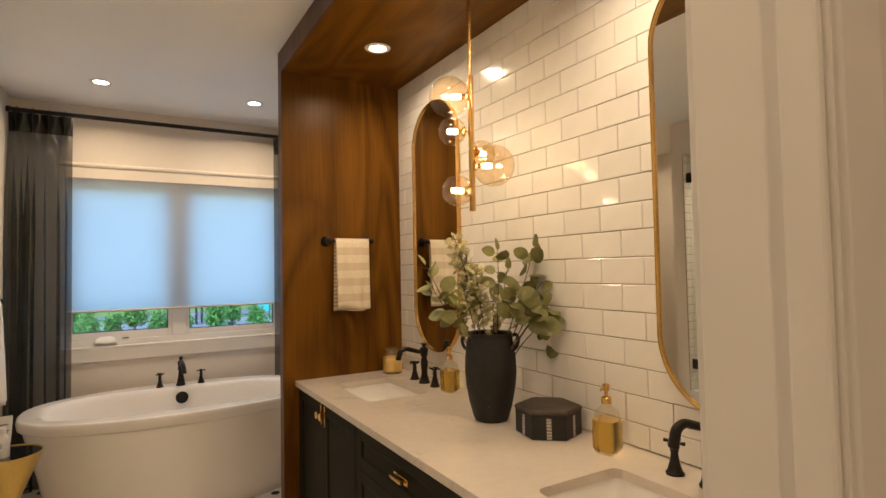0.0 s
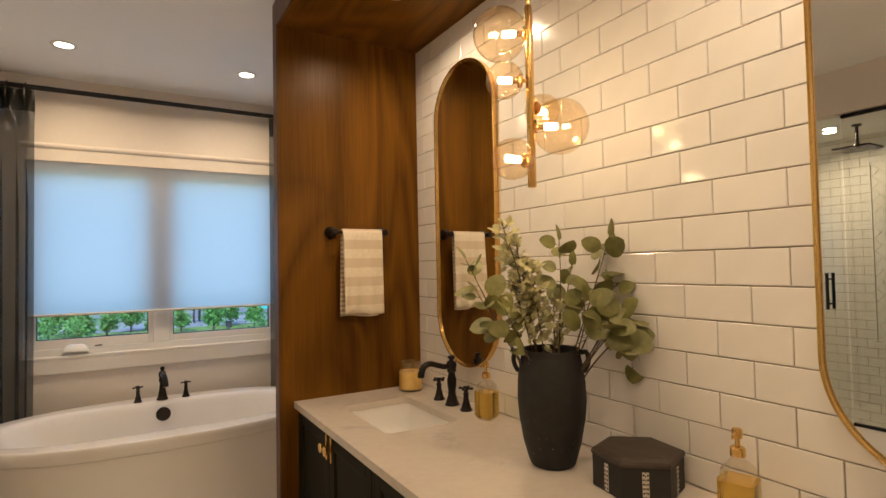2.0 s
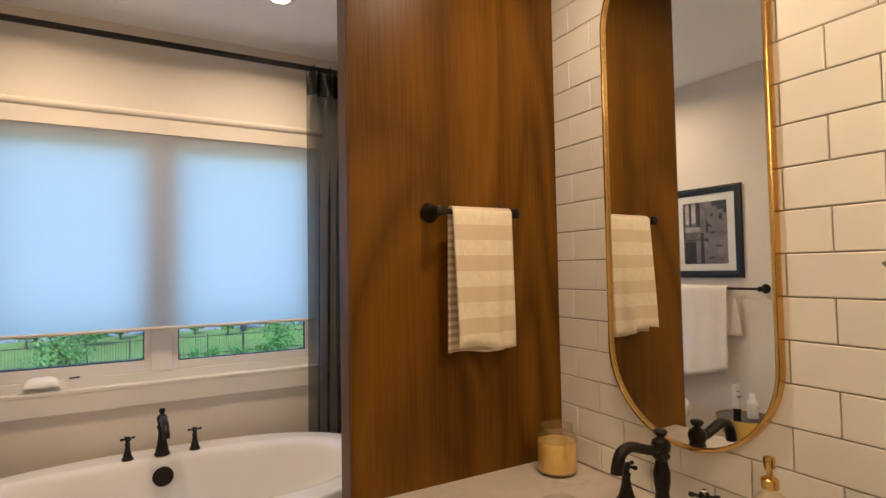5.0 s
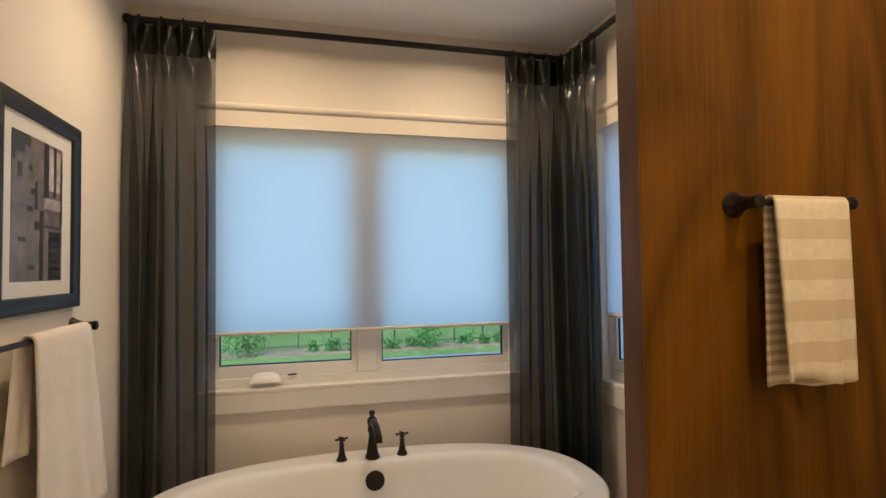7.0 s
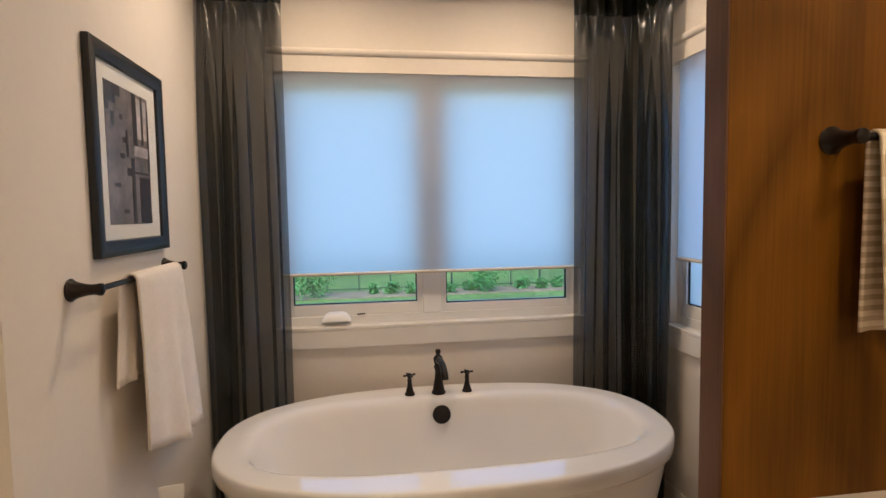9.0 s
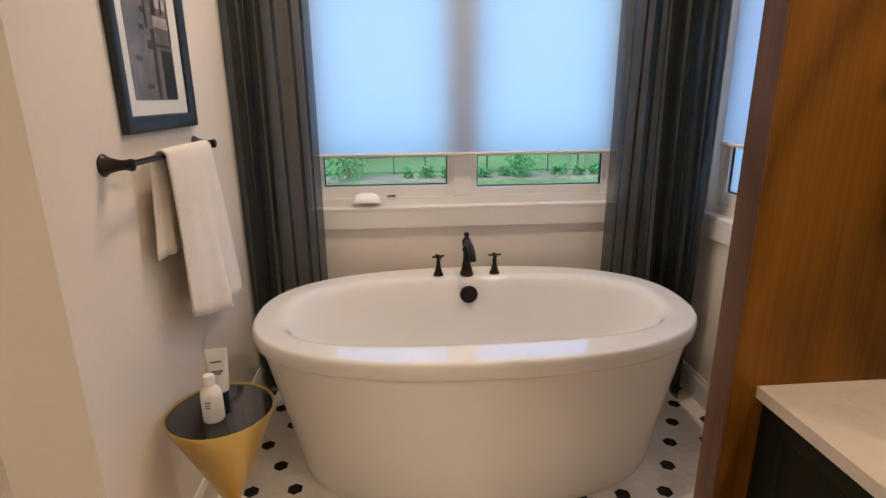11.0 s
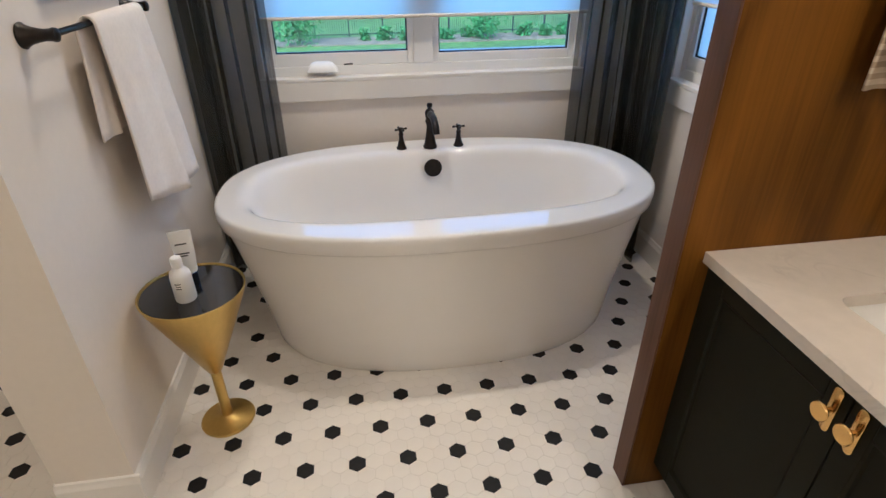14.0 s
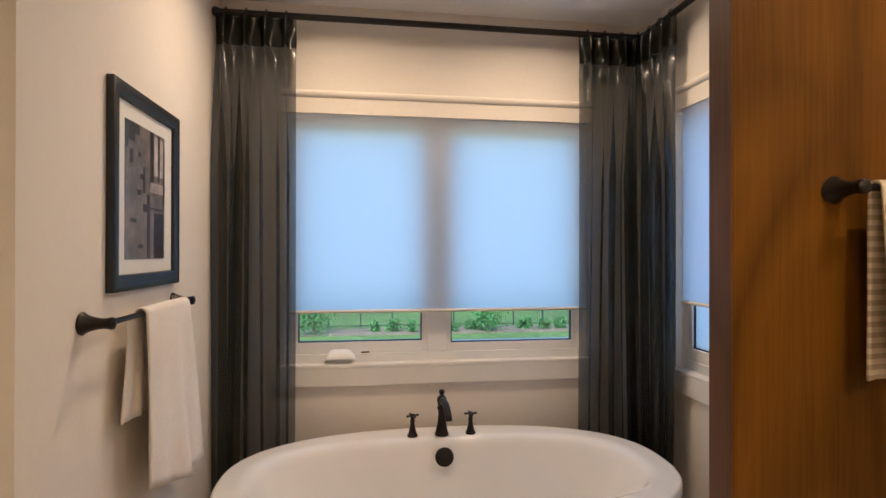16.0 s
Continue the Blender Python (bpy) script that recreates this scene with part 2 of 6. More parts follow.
WOOD_FLAT = walnut("walnut_veneer_flat", (0.086, 0.0345, 0.0015), (0.222, 0.092, 0.0035), 0.36, "y")
# same walnut, greyed: shadow and cool window light put into the colour
WOOD_EDGE_SHADED = walnut("walnut_edge_shaded", (0.085, 0.045, 0.03), (0.17, 0.09, 0.055), 0.4)
TILE = material("glazed_tile", (0.82, 0.79, 0.74), 0.14, mottle=0.02, mottle_scale=9, bump=0.06, bump_scale=16, per_object=0.035)
GROUT = material("tan_grout", (0.30, 0.23, 0.155), 0.9, grain=0.12, scale=90, mottle=0.08, mottle_scale=5, bump=0.4, bump_scale=400)
FLOOR_GROUT = material("light_grout", (0.70, 0.655, 0.585), 0.85, grain=0.08, scale=120, mottle=0.07, mottle_scale=3, bump=0.3, bump_scale=400)
HEX_WHITE = material("white_mosaic", (0.76, 0.715, 0.645), 0.38, mottle=0.03, mottle_scale=5, per_object=0.015, bump=0.05, bump_scale=50)
HEX_BLACK = material("black_mosaic", (0.011, 0.0105, 0.0115), 0.5, grain=0.2, scale=50, per_object=0.15, spec=0.22)
ACRYLIC = material("white_acrylic", (0.80, 0.775, 0.74), 0.06, mottle=0.012, mottle_scale=4, coat=0.4)
PORCELAIN = material("white_porcelain", (0.82, 0.80, 0.77), 0.08, mottle=0.01, mottle_scale=6, coat=0.5)
BRONZE = material("dark_bronze", (0.018, 0.014, 0.012), 0.36, metal=0.55, grain=0.25, scale=60, mottle=0.2, mottle_scale=14)
BLACK_METAL = material("black_metal", (0.012, 0.011, 0.011), 0.45, metal=0.3, grain=0.2, scale=50)
GOLD = material("brushed_gold", (0.72, 0.47, 0.145), 0.24, metal=1.0, grain=0.07, scale=90, mottle=0.06, mottle_scale=8)
GOLD_SATIN = material("satin_gold", (0.60, 0.43, 0.115), 0.33, metal=1.0, grain=0.04, scale=70, stretch=(1, 1, 0.15), mottle=0.08, mottle_scale=7)
QUARTZ = veined("quartz_top", (0.61, 0.55, 0.475), (0.34, 0.31, 0.28))
CABINET = material("dark_green_paint", (0.0105, 0.0105, 0.0052), 0.55, mottle=0.1, mottle_scale=5, grain=0.06, scale=60, bump=0.05, bump_scale=120, spec=0.12)
MIRROR = material("silvered_mirror", (0.86, 0.87, 0.86), 0.0, metal=1.0)
PANE = glass("window_glass", (0.95, 0.98, 0.97))
SHOWER_GLASS = glass("shower_glass", (0.94, 0.97, 0.96))
PICTURE_GLASS = glass("picture_glass", (0.97, 0.98, 0.97), gloss=0.02, rim=0.1)
AMBER_GLASS = glass("amber_globe_glass", (1.0, 0.91, 0.75), ior=1.5, gloss=0.2)
CLEAR_GLASS = glass("clear_bottle_glass", (0.97, 0.95, 0.9), ior=1.5, gloss=0.22)
BULB = emitter("lamp_filament", (1.0, 0.64, 0.29), 40)
CAN_GLOW = emitter("recessed_lamp_lens", (1.0, 0.78, 0.52), 9)
BLIND = cloth_through("roller_shade_cloth", (0.24, 0.25, 0.27), (0.70, 0.70, 0.74), 0.88, weave=900)
FROSTED = cloth_through("frosted_pane", (0.72, 0.76, 0.80), (0.86, 0.90, 0.95), 0.72, rough=0.25, weave=120)
SHEER = cloth_through("dark_sheer_curtain", (0.010, 0.0105, 0.005), (0.22, 0.27, 0.34), 0.24, clear=0.265, rough=0.2, gloss=0.7, weave=400)
HEADER_TAPE = material("dark_heading_tape", (0.030, 0.031, 0.025), 0.7, grain=0.1, scale=300)
TOWEL = material("white_terry", (0.84, 0.77, 0.69), 0.95, grain=0.03, scale=70, mottle=0.03, mottle_scale=8, bump=0.9, bump_scale=700)
STRIPES = striped("striped_towel", (0.82, 0.73, 0.57), (0.70, 0.585, 0.415), 0.0955, 0.5, offset=0.088)
STRIPES_BACK = striped("narrow_striped_towel", (0.78, 0.69, 0.54), (0.54, 0.43, 0.29), 0.024, 0.5)
HEM = material("towel_hem", (0.74, 0.69, 0.60), 0.95, grain=0.06, scale=70, bump=0.8, bump_scale=700)
CLAY = material("black_clay", (0.0105, 0.0105, 0.010), 0.62, grain=0.35, scale=28, mottle=0.35, mottle_scale=7, bump=0.5, bump_scale=60)
CHALK = material("chalk_wear", (0.20, 0.19, 0.18), 0.9, grain=0.4, scale=60)
BOX_BODY = material("dark_box_paint", (0.014, 0.0135, 0.0135), 0.6, mottle=0.15, mottle_scale=12, bump=0.1, bump_scale=90)
BOX_LID = material("dark_wood_lid", (0.05, 0.036, 0.027), 0.55, grain=0.22, scale=40, stretch=(1, 0.15, 1), bump=0.15, bump_scale=90)
BONE = material("bone_inlay", (0.62, 0.57, 0.48), 0.5, grain=0.12, scale=60)
AMBER_SOAP = glass("golden_soap", (0.84, 0.60, 0.11), rough=0.03, ior=1.33, thin=False)
GOLD_LABEL = material("gold_wax", (0.86, 0.60, 0.15), 0.32, metal=0.45, grain=0.06, scale=80)
BLACK_GLASS = material("black_glass", (0.008, 0.008, 0.009), 0.06, coat=0.6, mottle=0.1, mottle_scale=5)
PLASTIC = material("white_plastic", (0.78, 0.77, 0.75), 0.32, mottle=0.02, mottle_scale=20)
INK = material("black_ink", (0.03, 0.03, 0.03), 0.6, grain=0.1, scale=90)
MAT_BOARD = material("mat_board", (0.76, 0.72, 0.70), 0.85, grain=0.02, scale=90)
FRAME_BLACK = material("black_frame", (0.010, 0.011, 0.013), 0.4, grain=0.2, scale=40, bump=0.15, bump_scale=80)
BARK = material("stem_bark", (0.09, 0.06, 0.035), 0.8, grain=0.3, scale=60)
LEAF = material("eucalyptus_leaf", (0.19, 0.185, 0.052), 0.5, grain=0.12, scale=70, mottle=0.3, mottle_scale=16, per_object=0.2)
LEAF_PALE = material("pale_foliage", (0.44, 0.41, 0.20), 0.65, grain=0.15, scale=80, mottle=0.25, mottle_scale=20)
GRASS = material("lawn", (0.125, 0.195, 0.03), 0.9, grain=0.3, scale=2.2, mottle=0.2, mottle_scale=0.12, bump=0.8, bump_scale=9)
MULCH = material("mulch_bed", (0.20, 0.15, 0.08), 0.95, grain=0.4, scale=3, mottle=0.2, mottle_scale=0.4)
ASPHALT = material("asphalt", (0.14, 0.15, 0.17), 0.9, grain=0.2, scale=4, mottle=0.1, mottle_scale=0.2)
CONCRETE = material("pale_concrete", (0.20, 0.21, 0.23), 0.9, grain=0.1, scale=3, mottle=0.1, mottle_scale=0.3)
SHRUB = material("shrub_leaf", (0.09, 0.22, 0.05), 0.8, grain=0.4, scale=3, mottle=0.3, mottle_scale=0.7)
TREE_LEAF = material("tree_leaf", (0.10, 0.24, 0.05), 0.8, grain=0.4, scale=1.5, mottle=0.3, mottle_scale=0.4)
TRUNK = material("tree_bark", (0.08, 0.06, 0.045), 0.9, grain=0.3, scale=8)
FENCE_PAINT = material("black_fence_paint", (0.02, 0.022, 0.022), 0.6, grain=0.2, scale=10)
SIGN_BLUE = material("teal_panel_paint", (0.08, 0.42, 0.45), 0.5, mottle=0.1, mottle_scale=1)
PLAY_RED = material("red_play_paint", (0.5, 0.08, 0.05), 0.5, mottle=0.1, mottle_scale=2)
PLAY_YELLOW = material("yellow_play_paint", (0.6, 0.45, 0.06), 0.5, mottle=0.1, mottle_scale=2)

# ---- mesh builders ----


def finish(bm, name, mat, parent=None, label="", smooth=0.0):
    me = bpy.data.meshes.new(name)
    bmesh.ops.recalc_face_normals(bm, faces=bm.faces)
    bm.to_mesh(me)
    bm.free()
    mats = mat if isinstance(mat, (list, tuple)) else [mat]
    for x in mats:
        me.materials.append(x)
    if smooth:
        for p in me.polygons:
            p.use_smooth = True
        me.set_sharp_from_angle(angle=radians(smooth))
    ob = new(name, me)
    if parent:
        ob.parent = parent
    if label:
        ob["label"] = label
    return ob


def part(name, bm, mat, parent, label="", smooth=0.0):
    """Links a bmesh as one mesh object under a thing or a part; its coordinates are those of the parent."""
    return finish(bm, name, mat, parent, label, smooth)


def thing(name, label, category, place=(0, 0, 0), rz=0.0, group="", kind=""):
    ob = new(name)
    ob.empty_display_size = 0.05
    ob.matrix_world = pose(*place, 0, 0, rz)
    return tagged(ob, label, category, group, kind)


def structure(name, bm, mat, label="", smooth=0.0):
    return tagged(finish(bm, name, mat, None, "", smooth), label, "", "", "structure")


def box(bm, x0, x1, y0, y1, z0, z1, bevel=0.0, segs=2):
    r = bmesh.ops.create_cube(bm, size=1.0, matrix=Matrix.LocRotScale(((x0 + x1) / 2, (y0 + y1) / 2, (z0 + z1) / 2), None, (x1 - x0, y1 - y0, z1 - z0)))
    if bevel:
        edges = list({e for v in r["verts"] for e in v.link_edges})
        bmesh.ops.bevel(bm, geom=edges, offset=bevel, segments=segs, profile=0.5, affect="EDGES")
    return bm


def boxes(*list_):
    bm = bmesh.new()
    for b in list_:
        box(bm, *b)
    return bm


def lathe(bm, profile, segs=32, at=(0, 0, 0), m=None):
    """Turns (radius, height) pairs round the z axis; a radius of 0 closes it."""
    rings = []
    for r, z in profile:
        if r < 1e-6:
            rings.append([bm.verts.new((0, 0, z))])
        else:
            rings.append([bm.verts.new((r * math.cos(2 * math.pi * k / segs), r * math.sin(2 * math.pi * k / segs), z)) for k in range(segs)])
    for a, b in zip(rings, rings[1:]):
        for k in range(segs):
            q = [a[k % len(a)], a[(k + 1) % len(a)], b[(k + 1) % len(b)], b[k % len(b)]]
            q = list(dict.fromkeys(q))
            if len(q) > 2:
                bm.faces.new(q)
    mm = Matrix.Translation(at) @ (m or Matrix())
    bmesh.ops.transform(bm, matrix=mm, verts=[v for ring in rings for v in ring])
    return bm


def tube(bm, points, radii, segs=10, caps=True):
    """A round bar through the points, with a radius at each."""
    pts = [Vector(p) for p in points]
    if not isinstance(radii, (list, tuple)):
        radii = [radii] * len(pts)
    rings, side = [], None
    for i, p in enumerate(pts):
        d = (pts[min(i + 1, len(pts) - 1)] - pts[max(i - 1, 0)]).normalized()
        if side is None:
            side = d.orthogonal().normalized()
        side = (side - d * side.dot(d)).normalized()
        up = d.cross(side)
        rings.append([bm.verts.new(p + radii[i] * (math.cos(2 * math.pi * k / segs) * side + math.sin(2 * math.pi * k / segs) * up)) for k in range(segs)])
    for a, b in zip(rings, rings[1:]):
        for k in range(segs):
            bm.faces.new((a[k], a[(k + 1) % segs], b[(k + 1) % segs], b[k]))
    if caps:
        bm.faces.new(rings[0])
        bm.faces.new(rings[-1])
    return bm


def curve_points(pts, n=8):
    """A smooth line through the points (Catmull-Rom)."""
    p = [Vector(q) for q in pts]
    p = [2 * p[0] - p[1]] + p + [2 * p[-1] - p[-2]]
    out = []
    for i in range(1, len(p) - 2):
        for k in range(n):
            t = k / n
            out.append(0.5 * ((2 * p[i]) + (p[i + 1] - p[i - 1]) * t + (2 * p[i - 1] - 5 * p[i] + 4 * p[i + 1] - p[i + 2]) * t * t
                              + (3 * p[i] - p[i - 1] - 3 * p[i + 1] + p[i + 2]) * t ** 3))
    out.append(p[-2])
    return out


def loft(bm, rings, closed=True, cap0=False, cap1=False):
    vs = [[bm.verts.new(p) for p in r] for r in rings]
    n = len(vs[0])
    for a, b in zip(vs, vs[1:]):
        for k in range(n if closed else n - 1):
            bm.faces.new((a[k], a[(k + 1) % n], b[(k + 1) % n], b[k]))
    if cap0:
        bm.faces.new(vs[0])
    if cap1:
        bm.faces.new(vs[-1])
    return bm


def oval(cx, cy, z, a, b, n, power):
    out = []
    for k in range(n):
        t = 2 * math.pi * k / n
        c, s = math.cos(t), math.sin(t)
        out.append((cx + a * math.copysign(abs(c) ** (2 / power), c), cy + b * math.copysign(abs(s) ** (2 / power), s), z))
    return out


def ngon(x0, x1, y0, y1, r, z, n=6):
    """A rectangle with rounded corners."""
    out = []
    for cx, cy, a0 in ((x1 - r, y1 - r, 0), (x0 + r, y1 - r, 90), (x0 + r, y0 + r, 180), (x1 - r, y0 + r, 270)):
        for k in range(n + 1):
            a = radians(a0 + 90 * k / n)
            out.append((cx + r * math.cos(a), cy + r * math.sin(a), z))
    return out


def prism(bm, outline, z0, z1):
    """An upright prism over an outline of (x, y)."""
    return loft(bm, [[(x, y, z0) for x, y in outline], [(x, y, z1) for x, y in outline]], True, True, True)

# ---- plan ----
TW = 1.908          # face of the tiled wall and of the alcove's right wall
WEST = -0.460      # face of the wall with the picture
STUB_W, STUB_S = -0.692, 3.376
WIN = 5.008        # inner face of the window wall
PAN0, PAN1, PAN_W = 3.189, 3.263, 1.119
DOOR_N = 0.32     # room face of the wall with the doorway
GLASS_X = -1.1     # plane of the shower glass
COUNTER = 0.912

# ---- walls, ceiling, floor ----
# window wall with its opening
WX0, WX1, WZ0, WZ1 = -0.135, 1.560, 0.998, 2.338
structure("wall_north", boxes((-2.35, WX0, WIN, WIN + 0.16, 0, CEIL), (WX1, TW + 0.16, WIN, WIN + 0.16, 0, CEIL),
                              (WX0, WX1, WIN, WIN + 0.16, 0, WZ0), (WX0, WX1, WIN, WIN + 0.16, WZ1, CEIL)), WALL, "warm white painted wall round the window")
EY0, EY1 = 3.55, 4.700
structure("wall_east", boxes((TW, TW + 0.16, EY1, WIN, 0, CEIL), (TW, TW + 0.16, -1.6, EY0, 0, CEIL),
                             (TW, TW + 0.16, EY0, EY1, 0, WZ0), (TW, TW + 0.16, EY0, EY1, WZ1, CEIL)), WALL, "warm white painted side wall")
structure("wall_west", boxes((STUB_W, WEST, STUB_S, WIN, 0, CEIL)), WALL, "warm white painted partition beside the bath")
structure("wall_closet", boxes((-2.35, -2.2, 3.26, WIN, 0, CEIL)), WALL, "plain painted wall")
structure("wall_shower_side", boxes((-2.41, GLASS_X, 3.145, 3.26, 0, CEIL)), WALL, "plain painted wall end")
structure("wall_shower_back", boxes((-2.41, -2.26, 1.3, 3.145, 0, CEIL)), GROUT, "grouted shower wall")
structure("wall_southwest", boxes((-2.26, GLASS_X + 0.0, 1.3, 1.42, 0, CEIL), (GLASS_X - 0.12, GLASS_X, DOOR_N, 1.3, 0, CEIL)), WALL, "plain painted wall")
structure("wall_shower_header", boxes((GLASS_X - 0.1, GLASS_X, 1.42, 3.145, 2.605, CEIL)), WALL, "painted header over the shower")
structure("shower_ceiling", boxes((-2.26, GLASS_X - 0.1, 1.42, 3.145, 2.64, 2.7)), CEILING)
DX0, DX1 = 0.0, 0.905
structure("wall_south", boxes((GLASS_X - 0.12, DX0 - 0.02, DOOR_N - 0.13, DOOR_N, 0, CEIL), (DX1 + 0.02, TW, DOOR_N - 0.13, DOOR_N, 0, CEIL),
                              (DX0 - 0.02, DX1 + 0.02, DOOR_N - 0.13, DOOR_N, 2.09, CEIL)), WALL, "painted wall with the doorway")
structure("wall_hall", boxes((GLASS_X - 0.12, TW, -1.75, -1.6, 0, CEIL), (GLASS_X - 0.27, GLASS_X - 0.12, -1.75, DOOR_N, 0, CEIL)), WALL, "plain painted hall wall")
structure("ceiling", boxes((-2.35, TW + 0.16, -1.75, WIN + 0.16, CEIL, CEIL + 0.12)), CEILING, "white painted ceiling")

# door lining, stop and casings
bm = bmesh.new()
box(bm, DX1, DX1 + 0.02, DOOR_N - 0.14, DOOR_N + 0.006, 0, 2.09, 0.003)
box(bm, DX0 - 0.02, DX0, DOOR_N - 0.14, DOOR_N + 0.006, 0, 2.09, 0.003)
box(bm, DX0, DX1, DOOR_N - 0.14, DOOR_N + 0.006, 2.07, 2.09, 0.003)
door_trim = structure("door_1", bm, TRIM, "white painted door lining and casing of the open doorway")
for x0, x1 in ((DX1 + 0.006, DX1 + 0.095), (DX0 - 0.095, DX0 - 0.006)):
    for y0, y1 in ((DOOR_N, DOOR_N + 0.018), (DOOR_N - 0.148, DOOR_N - 0.13)):
        bm = box(bmesh.new(), x0, x1, y0, y1, 0, 2.16, 0.004)
        part("casing", bm, TRIM, door_trim)
bm = box(bmesh.new(), DX1 - 0.012, DX1, DOOR_N - 0.136, DOOR_N - 0.096, 0, 2.07, 0.004)
part("door_stop", bm, TRIM, door_trim)


def baseboard(name, x0, x1, y0, y1, out):
    """out: the side that looks into the room, '+x', '-x', '+y' or '-y'."""
    bm = bmesh.new()
    t = 0.016
    prof = [(0, 0), (t, 0), (t, 0.115), (t * 0.6, 0.128), (t * 0.45, 0.14), (0, 0.143)]
    if out[1] == "x":
        sgn, base = (1, x0) if out == "+x" else (-1, x1)
        rings = [[(base + sgn * d, y, z) for d, z in prof] for y in (y0, y1)]
    else:
        sgn, base = (1, y0) if out == "+y" else (-1, y1)
        rings = [[(x, base + sgn * d, z) for d, z in prof] for x in (x0, x1)]
    loft(bm, rings, True, True, True)
    return structure(name, bm, TRIM, "white painted baseboard")


baseboard("baseboard_west", WEST, WEST, STUB_S, WIN, "+x")
baseboard("baseboard_stub", STUB_W, WEST + 0.016, STUB_S, STUB_S, "-y")
baseboard("baseboard_east", TW, TW, PAN1, WIN, "-x")
baseboard("baseboard_north", WEST + 0.016, TW - 0.016, WIN, WIN, "-y")
baseboard("baseboard_closet", STUB_W, STUB_W, STUB_S, WIN, "-x")

# wood: end panel and bulkhead over the vanity
panel = structure("panel_wall", boxes(), WOOD, "stained walnut end panel beside the vanity")
bm = box(bmesh.new(), PAN_W + 0.003, TW, PAN0, PAN1, 0, CEIL - 0.001, 0.0015, 1)
part("panel_face", bm, WOOD, panel)
bm = box(bmesh.new(), PAN_W - 0.004, PAN_W + 0.003, PAN0 - 0.001, PAN1 + 0.001, 0, CEIL - 0.001, 0.0015, 1)
part("panel_edge", bm, WOOD_EDGE_SHADED, panel, "walnut edge band, cool shade in its colour")
soffit = structure("bulkhead", boxes(), WOOD_FLAT, "stained walnut bulkhead above the vanity")
bm = box(bmesh.new(), PAN_W + 0.006, TW, DOOR_N, PAN0, SOFFIT, SOFFIT + 0.02)
part("soffit_board", bm, WOOD_FLAT, soffit)
bm = box(bmesh.new(), PAN_W - 0.004, PAN_W + 0.006, DOOR_N, PAN0 - 0.001, SOFFIT - 0.004, CEIL - 0.001, 0.0015, 1)
part("fascia", bm, WOOD_EDGE_SHADED, soffit, "walnut fascia edge, cool shade in its colour")


# ---- windows ----


def window(name, m, u0, u1, z0, z1, mull, glass_z, stool_out, label, pane_mat=PANE):
    """A two-light window in local axes: u along the wall, v outward from its inner face. m places it."""
    w = new(name, bpy.data.meshes.new(name))
    tagged(w, label, "", "", "structure")
    w.matrix_world = m
    d0, d1 = 0.042, 0.107
    fr = 0.045
    lights = [(u0, mull[0] + 0.02), (mull[1] - 0.02, u1)] if mull else [(u0, u1)]
    bm = bmesh.new()
    box(bm, u0, u0 + fr, d0, d1, z0, z1, 0.004)
    box(bm, u1 - fr, u1, d0, d1, z0, z1, 0.004)
    box(bm, u0 + fr, u1 - fr, d0, d1, z1 - fr, z1, 0.004)
    box(bm, u0 + fr, u1 - fr, d0, d1, z0, z0 + 0.05, 0.004)
    if mull:
        box(bm, mull[0] + 0.03, mull[1] - 0.03, d0 - 0.004, d1, z0 + 0.05, z1 - fr, 0.004)
    part("window_frame", bm, VINYL, w)
    spans = [(u0 + fr, mull[0] + 0.03), (mull[1] - 0.03, u1 - fr)] if mull else [(u0 + fr, u1 - fr)]
    for i, (a, b) in enumerate(spans):
        gz = glass_z[i]
        ga, gb = (a + 0.03, b - 0.03)
        bm = bmesh.new()
        box(bm, a, ga, d0 + 0.008, d1 - 0.01, z0 + 0.05, z1 - fr, 0.003)
        box(bm, gb, b, d0 + 0.008, d1 - 0.01, z0 + 0.05, z1 - fr, 0.003)
        box(bm, ga, gb, d0 + 0.008, d1 - 0.01, z0 + 0.05, gz, 0.003)
        box(bm, ga, gb, d0 + 0.008, d1 - 0.01, z1 - fr - 0.03, z1 - fr, 0.003)
        sash = part("sash", bm, VINYL, w)
        bm = bmesh.new()
        e = 0.006
        box(bm, ga, ga + e, d0 + 0.02, d0 + 0.04, gz, z1 - fr - 0.03)
        box(bm, gb - e, gb, d0 + 0.02, d0 + 0.04, gz, z1 - fr - 0.03)
        box(bm, ga + e, gb - e, d0 + 0.02, d0 + 0.04, gz, gz + e)
        part("gasket", bm, BLACK_METAL, sash, "thin black glazing gasket")
        bm = box(bmesh.new(), ga + 0.001, gb - 0.001, d0 + 0.028, d0 + 0.034, gz + 0.001, z1 - fr - 0.031)
        p = part("pane", bm, pane_mat, sash)
        p.visible_shadow = False
    # inner lining of the opening
    bm = bmesh.new()
    box(bm, u0 - 0.001, u0 + 0.012, 0.002, d0, z0 + 0.006, z1)
    box(bm, u1 - 0.012, u1 + 0.001, 0.002, d0, z0 + 0.006, z1)
    box(bm, u0 + 0.012, u1 - 0.012, 0.002, d0, z1 - 0.012, z1 + 0.001)
    part("window_lining", bm, TRIM, w)
    bm = box(bmesh.new(), u0 - 0.02, u1 + 0.02, -stool_out, d0, z0 - 0.016, z0 + 0.004, 0.004)
    part("window_sill", bm, TRIM, w)
    bm = box(bmesh.new(), u0 - 0.02, u1 + 0.02, -0.0205, 0, z0 - 0.112, z0 - 0.016, 0.003)
    part("apron", bm, TRIM, w)
    return w


